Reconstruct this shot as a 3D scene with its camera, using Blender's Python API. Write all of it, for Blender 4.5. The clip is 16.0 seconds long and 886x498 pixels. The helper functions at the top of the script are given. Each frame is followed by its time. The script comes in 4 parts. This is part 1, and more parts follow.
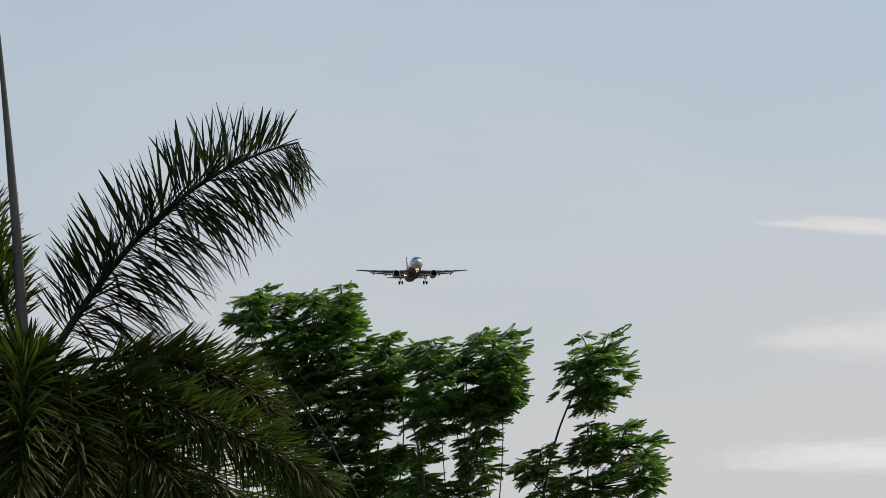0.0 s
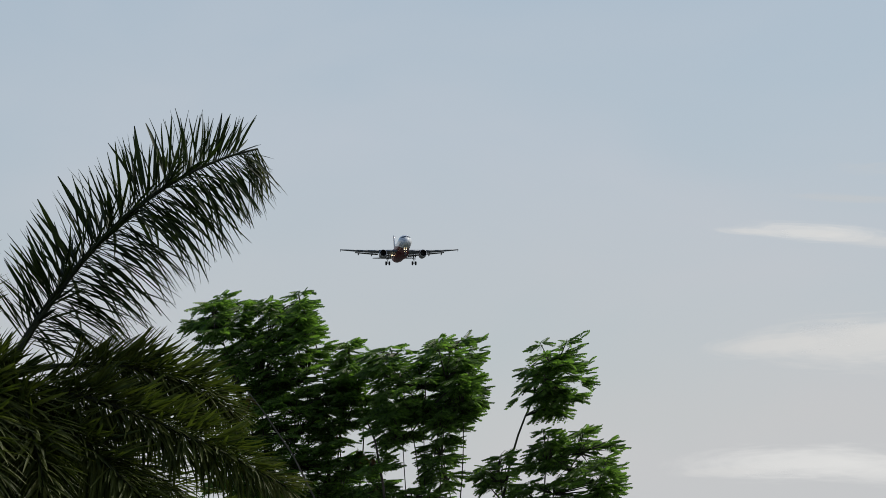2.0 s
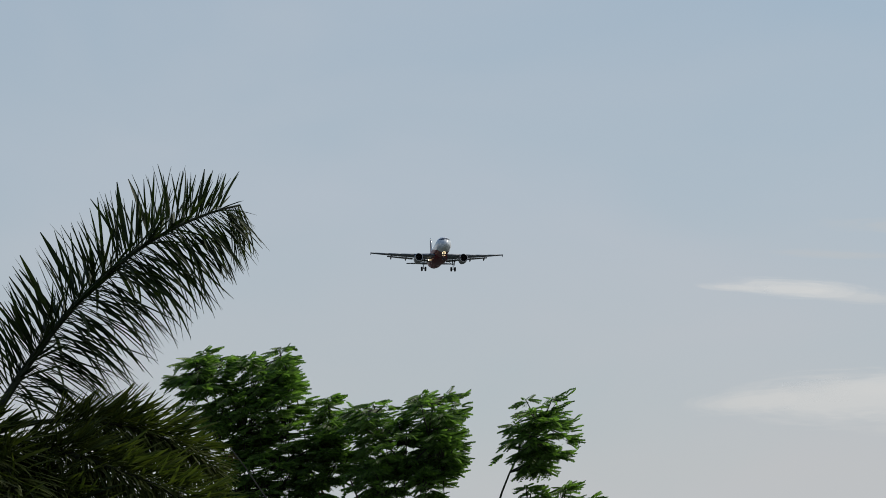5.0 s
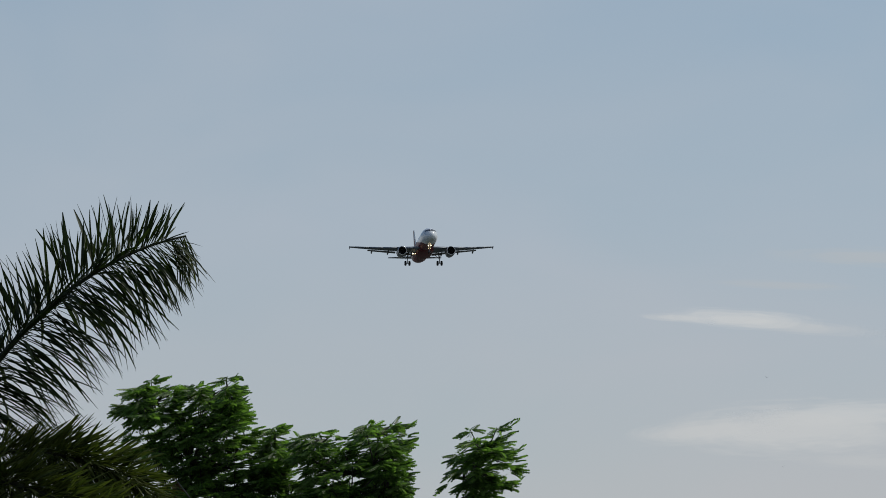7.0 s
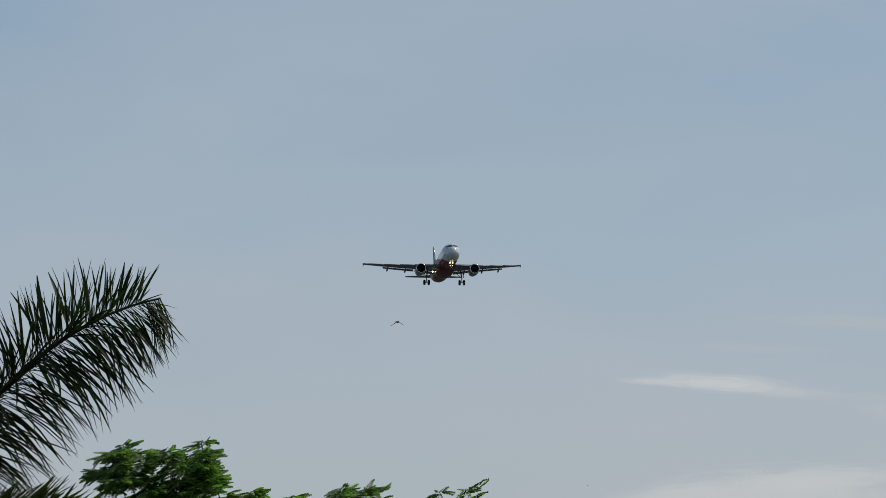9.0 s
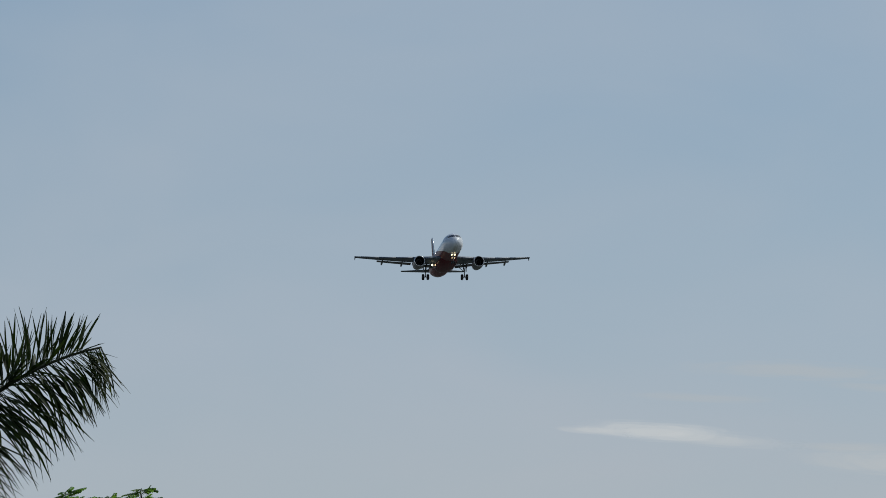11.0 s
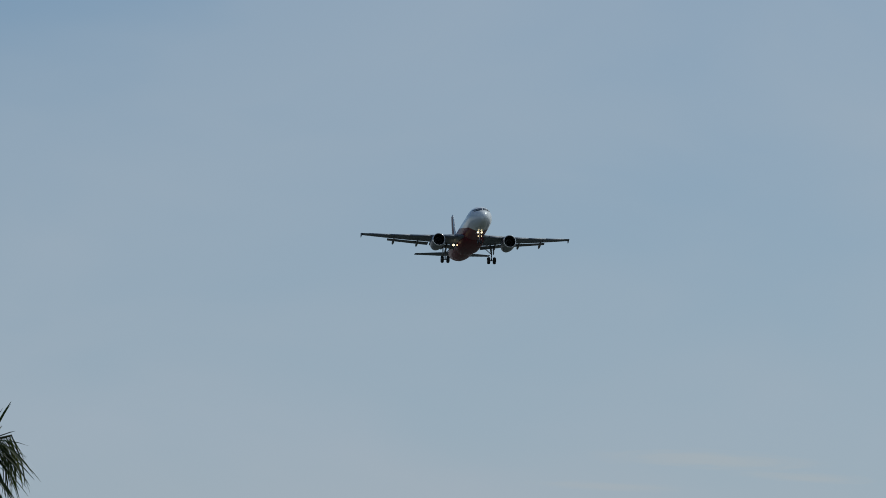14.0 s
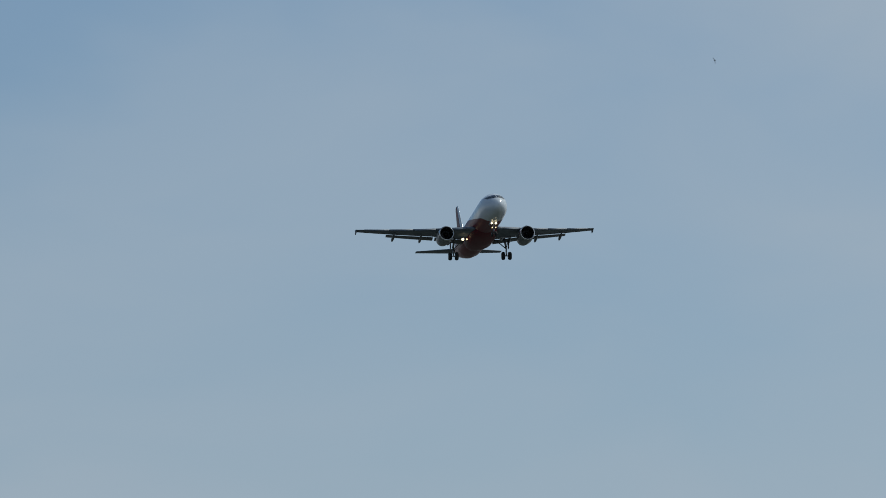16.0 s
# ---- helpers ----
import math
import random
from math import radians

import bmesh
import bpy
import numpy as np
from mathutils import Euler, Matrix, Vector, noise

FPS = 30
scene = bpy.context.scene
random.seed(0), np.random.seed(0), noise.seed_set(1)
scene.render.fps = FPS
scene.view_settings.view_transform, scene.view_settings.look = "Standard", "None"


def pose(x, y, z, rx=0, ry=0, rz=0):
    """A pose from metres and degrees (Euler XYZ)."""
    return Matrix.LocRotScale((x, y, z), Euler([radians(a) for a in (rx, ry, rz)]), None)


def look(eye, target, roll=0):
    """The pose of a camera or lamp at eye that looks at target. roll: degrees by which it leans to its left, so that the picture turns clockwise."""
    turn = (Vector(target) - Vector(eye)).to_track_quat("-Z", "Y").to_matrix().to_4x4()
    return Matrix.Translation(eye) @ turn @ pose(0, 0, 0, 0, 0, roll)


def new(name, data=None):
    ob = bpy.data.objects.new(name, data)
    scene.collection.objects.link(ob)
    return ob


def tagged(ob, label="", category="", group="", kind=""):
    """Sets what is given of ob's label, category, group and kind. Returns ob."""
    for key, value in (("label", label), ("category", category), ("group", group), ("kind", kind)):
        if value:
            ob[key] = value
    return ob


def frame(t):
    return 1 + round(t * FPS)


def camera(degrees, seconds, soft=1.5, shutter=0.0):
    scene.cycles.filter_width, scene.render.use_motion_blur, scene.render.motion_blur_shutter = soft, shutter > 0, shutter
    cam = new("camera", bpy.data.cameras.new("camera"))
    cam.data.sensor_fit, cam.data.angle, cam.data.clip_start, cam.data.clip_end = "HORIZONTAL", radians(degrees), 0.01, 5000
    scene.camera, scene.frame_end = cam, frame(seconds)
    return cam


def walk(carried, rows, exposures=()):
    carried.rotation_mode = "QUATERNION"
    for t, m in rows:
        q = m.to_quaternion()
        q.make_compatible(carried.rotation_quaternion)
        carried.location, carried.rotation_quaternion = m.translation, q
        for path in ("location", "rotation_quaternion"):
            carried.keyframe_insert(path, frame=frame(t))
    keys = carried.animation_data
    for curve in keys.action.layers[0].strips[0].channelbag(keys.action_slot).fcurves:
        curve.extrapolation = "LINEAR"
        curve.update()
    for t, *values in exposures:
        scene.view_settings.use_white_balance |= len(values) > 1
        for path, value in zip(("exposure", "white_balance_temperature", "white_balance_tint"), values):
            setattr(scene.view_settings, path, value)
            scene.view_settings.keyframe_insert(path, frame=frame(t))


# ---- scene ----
# ------------------------------------------------------------------ camera
cam = camera(7.476, 16.0, soft=0.55)
EYE = (0.0, 0.0, 1.6)
CAMERA_ROWS = [
    (0.0, 0.000, 6.200), (0.5, -0.041, 6.290), (1.0, 0.044, 6.196), (1.5, 0.221, 6.136),
    (2.0, 0.343, 6.259), (2.5, 0.328, 6.383), (3.0, 0.408, 6.433), (3.5, 0.392, 6.543),
    (6.0, 0.691, 6.881), (6.5, 0.835, 6.978), (7.0, 0.965, 6.987), (7.5, 0.982, 7.031),
    (8.0, 0.999, 7.234), (8.5, 1.017, 7.411), (9.0, 1.172, 7.524), (9.5, 1.316, 7.605),
    (10.0, 1.439, 7.763), (12.5, 1.999, 8.140), (13.0, 2.113, 8.298), (13.5, 2.305, 8.423),
    (14.0, 2.440, 8.681), (14.5, 2.700, 8.960), (15.0, 2.915, 9.127), (15.5, 3.092, 9.310),
    (16.0, 3.302, 9.496)]
EXPOSURES = [(0.0, -0.01, 6500, 10), (1.5, -0.05, 6460, 9), (2.5, -0.12, 6400, 8), (3.5, -0.17, 6380, 8), (6.5, -0.26, 6240, 7), (7.0, -0.34, 6210, 7),
             (9.0, -0.38, 6140, 6), (10.0, -0.36, 6110, 6), (12.5, -0.47, 6010, 4), (16.0, -0.50, 5870, 2)]
walk(cam, [(t, pose(*EYE, 90 + up, 0, -turn)) for t, turn, up in CAMERA_ROWS], EXPOSURES)

# ------------------------------------------------------------------ world and sun
SUN_TURN, SUN_UP = 48.0, 50.0          # degrees to the right of the view's first heading, and above the horizon

world = bpy.data.worlds.new("sky")
scene.world = world
world.use_nodes = True
wn, wl = world.node_tree.nodes, world.node_tree.links
wn.clear()
w_out = wn.new("ShaderNodeOutputWorld")
sky = wn.new("ShaderNodeTexSky")
sky.sky_type, sky.sun_disc = "NISHITA", False
sky.sun_elevation, sky.sun_rotation = radians(SUN_UP), radians(SUN_TURN)
sky.air_density, sky.dust_density, sky.ozone_density = 1.0, 1.2, 1.5
bg_sky = wn.new("ShaderNodeBackground")
bg_sky.inputs["Strength"].default_value = 0.09
wl.new(sky.outputs["Color"], bg_sky.inputs["Color"])
bg_veil = wn.new("ShaderNodeBackground")
bg_veil.inputs["Strength"].default_value = 1.0
VEIL_LOW, VEIL_HIGH = (0.598, 0.599, 0.608, 1), (0.546, 0.587, 0.652, 1)
w_mix = wn.new("ShaderNodeMixShader")
wl.new(bg_sky.outputs[0], w_mix.inputs[1])
wl.new(bg_veil.outputs[0], w_mix.inputs[2])
wl.new(w_mix.outputs[0], w_out.inputs["Surface"])
w_tc = wn.new("ShaderNodeTexCoord")
w_sep = wn.new("ShaderNodeSeparateXYZ")
wl.new(w_tc.outputs["Generated"], w_sep.inputs[0])
# thin high veil: thick near the horizon, thinner upwards, streaked
w_ramp = wn.new("ShaderNodeValToRGB")
VEIL = [(0.0, 1.0), (0.08, 0.88), (0.12, 0.66), (0.16, 0.44), (0.20, 0.32), (0.5, 0.10), (1.0, 0.06)]
while len(w_ramp.color_ramp.elements) < len(VEIL):
    w_ramp.color_ramp.elements.new(0.5)
for e, (at, v) in zip(w_ramp.color_ramp.elements, VEIL):
    e.position, e.color = at, (v, v, v, 1)
wl.new(w_sep.outputs["Z"], w_ramp.inputs["Fac"])
w_map = wn.new("ShaderNodeMapping")
w_map.inputs["Rotation"].default_value = (0, radians(-7), 0)
w_map.inputs["Scale"].default_value = (13, 13, 30)
wl.new(w_tc.outputs["Generated"], w_map.inputs["Vector"])
w_noise = wn.new("ShaderNodeTexNoise")
w_noise.inputs["Scale"].default_value, w_noise.inputs["Detail"].default_value = 1.0, 4
w_noise.inputs["Roughness"].default_value, w_noise.inputs["Distortion"].default_value = 0.5, 0.4
wl.new(w_map.outputs[0], w_noise.inputs["Vector"])
w_n2 = wn.new("ShaderNodeMapRange")
w_n2.inputs["From Min"].default_value, w_n2.inputs["From Max"].default_value = 0.3, 0.7
w_n2.inputs["To Min"].default_value, w_n2.inputs["To Max"].default_value = -0.22, 0.22
wl.new(w_noise.outputs["Fac"], w_n2.inputs["Value"])
w_add = wn.new("ShaderNodeMath")
w_add.operation, w_add.use_clamp = "ADD", True
wl.new(w_ramp.outputs[0], w_add.inputs[0])
wl.new(w_n2.outputs[0], w_add.inputs[1])
w_tone = wn.new("ShaderNodeMapRange")
w_tone.inputs["From Min"].default_value, w_tone.inputs["From Max"].default_value = 0.085, 0.125
wl.new(w_sep.outputs["Z"], w_tone.inputs["Value"])
w_tint = wn.new("ShaderNodeMix")
w_tint.data_type = "RGBA"
w_tint.inputs["A"].default_value, w_tint.inputs["B"].default_value = VEIL_LOW, VEIL_HIGH
wl.new(w_tone.outputs[0], w_tint.inputs["Factor"])
wl.new(w_tint.outputs["Result"], bg_veil.inputs["Color"])
# the veil thickens towards the sun's side, higher up
w_high = wn.new("ShaderNodeMapRange")
w_high.inputs["From Min"].default_value, w_high.inputs["From Max"].default_value = 0.152, 0.20
w_high.inputs["To Min"].default_value, w_high.inputs["To Max"].default_value = 0.0, 6.2
wl.new(w_sep.outputs["Z"], w_high.inputs["Value"])
w_side = wn.new("ShaderNodeMath")
w_side.operation = "SUBTRACT"
wl.new(w_sep.outputs["X"], w_side.inputs[0])
w_side.inputs[1].default_value = 0.06
w_side2 = wn.new("ShaderNodeMath")
w_side2.operation = "MULTIPLY"
wl.new(w_side.outputs[0], w_side2.inputs[0])
wl.new(w_high.outputs[0], w_side2.inputs[1])
w_add2 = wn.new("ShaderNodeMath")
w_add2.operation, w_add2.use_clamp = "ADD", True
wl.new(w_add.outputs[0], w_add2.inputs[0])
wl.new(w_side2.outputs[0], w_add2.inputs[1])
wl.new(w_add2.outputs[0], w_mix.inputs["Fac"])

sun_data = bpy.data.lights.new("sun", "SUN")
sun_data.energy, sun_data.angle, sun_data.color = 2.8, radians(1.5), (1.0, 0.93, 0.82)
sun = new("sun", sun_data)
_a, _e = radians(SUN_TURN), radians(SUN_UP)
sun.matrix_world = look((0, 0, 60), (-math.sin(_a) * math.cos(_e), -math.cos(_a) * math.cos(_e), 60 - math.sin(_e)))


# ------------------------------------------------------------------ materials
def material(name, colour, rough=0.6, metal=0.0, vary=0.15, scale=8.0, bump=0.0, through_light=0.0, random_by="",
             second=None, spec=0.5):
    """A surface with a fine and a broad variation of its colour, optional relief and light shining through."""
    m = bpy.data.materials.new(name)
    m.use_nodes = True
    n, l = m.node_tree.nodes, m.node_tree.links
    b, out = n["Principled BSDF"], n["Material Output"]
    b.inputs["Roughness"].default_value, b.inputs["Metallic"].default_value = rough, metal
    b.inputs["Specular IOR Level"].default_value = spec
    tc = n.new("ShaderNodeTexCoord")
    fine, broad = n.new("ShaderNodeTexNoise"), n.new("ShaderNodeTexNoise")
    fine.inputs["Scale"].default_value, broad.inputs["Scale"].default_value = scale * 6, scale
    fine.inputs["Detail"].default_value = 5
    for tex in (fine, broad):
        l.new(tc.outputs["Object"], tex.inputs["Vector"])
    add = n.new("ShaderNodeMath")
    add.operation = "ADD"
    l.new(fine.outputs["Fac"], add.inputs[0])
    l.new(broad.outputs["Fac"], add.inputs[1])
    if random_by:
        if random_by == "object":
            info, socket = n.new("ShaderNodeObjectInfo"), "Random"
        else:
            info, socket = n.new("ShaderNodeNewGeometry"), "Random Per Island"
        add2 = n.new("ShaderNodeMath")
        add2.operation = "MULTIPLY_ADD"
        l.new(info.outputs[socket], add2.inputs[0])
        add2.inputs[1].default_value = 1.2
        l.new(add.outputs[0], add2.inputs[2])
        top, low, last = 1.9, 0.7, add2
    else:
        top, low, last = 1.35, 0.65, add
    rng = n.new("ShaderNodeMapRange")
    rng.inputs["From Min"].default_value, rng.inputs["From Max"].default_value = low, top
    l.new(last.outputs[0], rng.inputs["Value"])
    mix = n.new("ShaderNodeMix")
    mix.data_type = "RGBA"
    c2 = second or tuple(min(1, c * (1 + vary)) for c in colour)
    mix.inputs["A"].default_value = (*[c * (1 - vary) for c in colour], 1)
    mix.inputs["B"].default_value = (*c2, 1)
    l.new(rng.outputs[0], mix.inputs["Factor"])
    l.new(mix.outputs["Result"], b.inputs["Base Color"])
    if bump:
        bp = n.new("ShaderNodeBump")
        bp.inputs["Strength"].default_value, bp.inputs["Distance"].default_value = bump, 0.02
        l.new(fine.outputs["Fac"], bp.inputs["Height"])
        l.new(bp.outputs[0], b.inputs["Normal"])
    if through_light:
        tr = n.new("ShaderNodeBsdfTranslucent")
        bright = n.new("ShaderNodeMix")
        bright.data_type, bright.blend_type = "RGBA", "MULTIPLY"
        bright.inputs["Factor"].default_value = 1.0
        bright.inputs["B"].default_value = (1.35, 1.65, 0.68, 1)
        l.new(mix.outputs["Result"], bright.inputs["A"])
        l.new(bright.outputs["Result"], tr.inputs["Color"])
        sh = n.new("ShaderNodeMixShader")
        sh.inputs["Fac"].default_value = through_light
        l.new(b.outputs[0], sh.inputs[1])
        l.new(tr.outputs[0], sh.inputs[2])
        l.new(sh.outputs[0], out.inputs["Surface"])
    return m


def lamp_material(name, colour, strength):
    m = bpy.data.materials.new(name)
    m.use_nodes = True
    b = m.node_tree.nodes["Principled BSDF"]
    b.inputs["Emission Color"].default_value = (*colour, 1)
    b.inputs["Emission Strength"].default_value = strength
    return m


def cloud_material(name, strength, density, seed):
    """Wisps with soft, torn edges that thin out to clear sky. They glow in place of being sunlit."""
    m = bpy.data.materials.new(name)
    m.use_nodes = True
    n, l = m.node_tree.nodes, m.node_tree.links
    n.clear()
    out, mix = n.new("ShaderNodeOutputMaterial"), n.new("ShaderNodeMixShader")
    # emission stands in for sunlight on the cloud; strength sets how bright it looks
    clear, glow = n.new("ShaderNodeBsdfTransparent"), n.new("ShaderNodeEmission")
    glow.inputs["Color"].default_value, glow.inputs["Strength"].default_value = (1.0, 0.98, 0.96, 1), strength
    tc = n.new("ShaderNodeTexCoord")
    centre = n.new("ShaderNodeMapping")
    centre.inputs["Location"].default_value = (-1.0, 0.0, -1.0)
    centre.inputs["Scale"].default_value = (2.0, 0.0, 2.0)
    l.new(tc.outputs["Generated"], centre.inputs["Vector"])
    ns = n.new("ShaderNodeTexNoise")
    ns.inputs["Scale"].default_value, ns.inputs["Detail"].default_value = 1.0, 5
    ns.inputs["Roughness"].default_value = 0.55
    stretch = n.new("ShaderNodeMapping")
    stretch.inputs["Location"].default_value = (seed, seed * 2.3, seed)
    stretch.inputs["Scale"].default_value = (0.035, 1.0, 0.12)
    stretch.inputs["Rotation"].default_value = (0, radians(6), 0)
    l.new(tc.outputs["Object"], stretch.inputs["Vector"])
    l.new(stretch.outputs[0], ns.inputs["Vector"])
    warp = n.new("ShaderNodeVectorMath")
    warp.operation = "MULTIPLY_ADD"
    l.new(ns.outputs["Color"], warp.inputs[0])
    warp.inputs[1].default_value, warp.inputs[2].default_value = (0.6, 0.0, 1.0), (-0.3, 0.0, -0.5)
    add = n.new("ShaderNodeVectorMath")
    l.new(centre.outputs[0], add.inputs[0])
    l.new(warp.outputs[0], add.inputs[1])
    ball = n.new("ShaderNodeTexGradient")
    ball.gradient_type = "SPHERICAL"
    l.new(add.outputs[0], ball.inputs["Vector"])
    edge = n.new("ShaderNodeMapRange")
    edge.interpolation_type = "SMOOTHSTEP"
    edge.inputs["From Min"].default_value, edge.inputs["From Max"].default_value = 0.05, 0.85
    edge.inputs["To Max"].default_value = density
    l.new(ball.outputs["Fac"], edge.inputs["Value"])
    l.new(edge.outputs[0], mix.inputs["Fac"])
    l.new(clear.outputs[0], mix.inputs[1])
    l.new(glow.outputs[0], mix.inputs[2])
    l.new(mix.outputs[0], out.inputs["Surface"])
    return m


GRASS = material("grass_ground", (0.046, 0.055, 0.046), 0.9, vary=0.4, scale=0.3, bump=0.4)
FROND = material("palm_leaflet", (0.012, 0.028, 0.010), 0.62, vary=0.5, scale=3, through_light=0.18, random_by="object", spec=0.25,
                 second=(0.032, 0.046, 0.013))
FROND_FAR = material("palm_leaflet_mass", (0.021, 0.047, 0.013), 0.58, vary=0.5, scale=3, through_light=0.24, spec=0.18,
                     random_by="island", second=(0.096, 0.112, 0.025))
FROND_NEAR = material("palm_plume", (0.012, 0.028, 0.010), 0.62, vary=0.5, scale=3, through_light=0.18, random_by="island", spec=0.25,
                      second=(0.034, 0.048, 0.013))
FROND_TIP = material("palm_leaflet_yellowing", (0.036, 0.052, 0.012), 0.6, vary=0.5, scale=3, through_light=0.28, random_by="island", spec=0.2,
                     second=(0.105, 0.112, 0.026))
RACHIS = material("palm_rachis", (0.026, 0.032, 0.014), 0.85, vary=0.3, scale=6)
SPEAR = material("palm_spear", (0.11, 0.10, 0.08), 0.55, vary=0.25, scale=10)
PALM_BARK = material("palm_bark", (0.20, 0.18, 0.15), 0.9, vary=0.35, scale=5, bump=0.6)
LEAF = material("feathery_leaf", (0.040, 0.081, 0.026), 0.5, vary=0.4, scale=2, through_light=0.56, random_by="object",
                second=(0.140, 0.225, 0.058))
LEAF_MASS = material("feathery_leaf_mass", (0.040, 0.081, 0.026), 0.5, vary=0.4, scale=1.5, through_light=0.56,
                     random_by="island", second=(0.140, 0.225, 0.058))
DRY_LEAF = material("dry_leaf", (0.16, 0.10, 0.04), 0.8, vary=0.4, scale=3, through_light=0.2, random_by="island")
BARK = material("tree_bark", (0.09, 0.075, 0.06), 0.9, vary=0.35, scale=7, bump=0.6)
PALE_BARK = material("pale_bark", (0.11, 0.10, 0.08), 0.85, vary=0.3, scale=9, bump=0.4)
TWIG = material("twig_bark", (0.05, 0.05, 0.03), 0.9, vary=0.3, scale=9)
WHITE = material("white_paint", (0.74, 0.77, 0.80), 0.17, vary=0.04, scale=0.6)
RED = material("red_paint", (0.13, 0.008, 0.017), 0.5, vary=0.10, scale=0.6)


def livery_material():
    """White above and at the nose, red below and aft, parted by a rising line."""
    m = material("two_colour_livery", (0.74, 0.77, 0.80), 0.17, vary=0.04, scale=0.6)
    n, l = m.node_tree.nodes, m.node_tree.links
    b = n["Principled BSDF"]
    white = b.inputs["Base Color"].links[0].from_socket
    tc, sep = n.new("ShaderNodeTexCoord"), n.new("ShaderNodeSeparateXYZ")
    l.new(tc.outputs["Object"], sep.inputs[0])
    line = n.new("ShaderNodeMath")
    line.operation = "MULTIPLY_ADD"
    line.inputs[1].default_value, line.inputs[2].default_value = 0.215, -2.50
    l.new(sep.outputs["Y"], line.inputs[0])
    low = n.new("ShaderNodeMath")
    low.operation = "LESS_THAN"
    l.new(sep.outputs["Z"], low.inputs[0])
    steep = n.new("ShaderNodeMath")
    steep.operation = "MULTIPLY_ADD"
    steep.inputs[1].default_value, steep.inputs[2].default_value = 0.95, -6.55
    l.new(sep.outputs["Y"], steep.inputs[0])
    curve = n.new("ShaderNodeMath")
    curve.operation = "SMOOTH_MIN"
    curve.inputs[2].default_value = 0.7
    l.new(line.outputs[0], curve.inputs[0])
    l.new(steep.outputs[0], curve.inputs[1])
    l.new(curve.outputs[0], low.inputs[1])
    mix = n.new("ShaderNodeMix")
    mix.data_type = "RGBA"
    l.new(low.outputs[0], mix.inputs["Factor"])
    l.new(white, mix.inputs["A"])
    mix.inputs["B"].default_value = (0.15, 0.010, 0.020, 1)
    gloss = n.new("ShaderNodeMapRange")
    gloss.inputs["To Min"].default_value, gloss.inputs["To Max"].default_value = 0.17, 0.42
    l.new(low.outputs[0], gloss.inputs["Value"])
    l.new(gloss.outputs[0], b.inputs["Roughness"])
    l.new(mix.outputs["Result"], b.inputs["Base Color"])
    return m


LIVERY = livery_material()
WING_GREY = material("wing_grey_paint", (0.175, 0.20, 0.24), 0.62, vary=0.10, scale=0.8)
FLAP_GREY = material("flap_grey_paint", (0.15, 0.155, 0.165), 0.45, vary=0.10, scale=0.8)
NACELLE = material("nacelle_paint", (0.18, 0.19, 0.21), 0.35, vary=0.06, scale=0.8)
BARE = material("bare_metal", (0.62, 0.62, 0.63), 0.25, metal=1.0, vary=0.06, scale=2)
DARK = material("dark_intake", (0.02, 0.02, 0.022), 0.6, vary=0.2, scale=3)
FAN = material("fan_titanium", (0.03, 0.03, 0.033), 0.4, metal=0.6, vary=0.2, scale=4)
TYRE = material("tyre_rubber", (0.022, 0.022, 0.023), 0.85, vary=0.2, scale=5)
STEEL = material("gear_steel", (0.24, 0.25, 0.27), 0.4, metal=0.4, vary=0.2, scale=5)
GLASS_DARK = material("cockpit_glass", (0.012, 0.015, 0.02), 0.08, vary=0.1, scale=2)
LAMP_LIT = lamp_material("lit_landing_lamp", (1.0, 0.76, 0.42), 3.4)
LAMP_TAXI = lamp_material("lit_taxi_lamp", (1.0, 0.70, 0.36), 2.6)
LENS = material("lamp_lens", (0.4, 0.4, 0.4), 0.1, vary=0.05, scale=2)
FEATHER = material("dark_feather", (0.035, 0.032, 0.03), 0.7, vary=0.3, scale=30)
FEATHER_PALE = material("pale_feather", (0.16, 0.15, 0.14), 0.7, vary=0.3, scale=30)


# ------------------------------------------------------------------ mesh helpers
def mesh_of(name, verts, faces, mat, smooth=True, mats=None, index=None):
    me = bpy.data.meshes.new(name)
    me.from_pydata([tuple(v) for v in verts], [], [tuple(f) for f in faces])
    for mm in (mats or [mat]):
        me.materials.append(mm)
    if index is not None:
        me.polygons.foreach_set("material_index", index)
    if smooth:
        me.polygons.foreach_set("use_smooth", [True] * len(me.polygons))
    me.update()
    return me


def part(name, data, parent, label="", m=None, kind=""):
    """A mesh as one object under a thing or a part. data: a mesh, or (verts, faces, material)."""
    if isinstance(data, tuple):
        data = mesh_of(name, *data)
    ob = new(name, data)
    ob.parent = parent
    if m is not None:
        ob.matrix_basis = m
    return tagged(ob, label, kind=kind)


def thing(name, label, category, m=None, group="", kind=""):
    ob = new(name)
    ob.empty_display_size = 0.2
    if m is not None:
        ob.matrix_world = m
    return tagged(ob, label, category, group, kind)


def tube(path, radii, sides=8, caps=True):
    """A round, tapering tube along a path of points."""
    path = [Vector(p) for p in path]
    verts, faces = [], []
    for i, p in enumerate(path):
        d = (path[min(i + 1, len(path) - 1)] - path[max(i - 1, 0)]).normalized()
        a = d.cross(Vector((0.31, 0.17, 0.93)) if abs(d.z) < 0.9 else Vector((1, 0.2, 0))).normalized()
        b = d.cross(a)
        for k in range(sides):
            t = 2 * math.pi * k / sides
            verts.append(p + (a * math.cos(t) + b * math.sin(t)) * radii[i])
    for i in range(len(path) - 1):
        for k in range(sides):
            j = (k + 1) % sides
            faces.append((i * sides + k, i * sides + j, (i + 1) * sides + j, (i + 1) * sides + k))
    if caps:
        faces.append(tuple(range(sides))[::-1])
        faces.append(tuple((len(path) - 1) * sides + k for k in range(sides)))
    return verts, faces


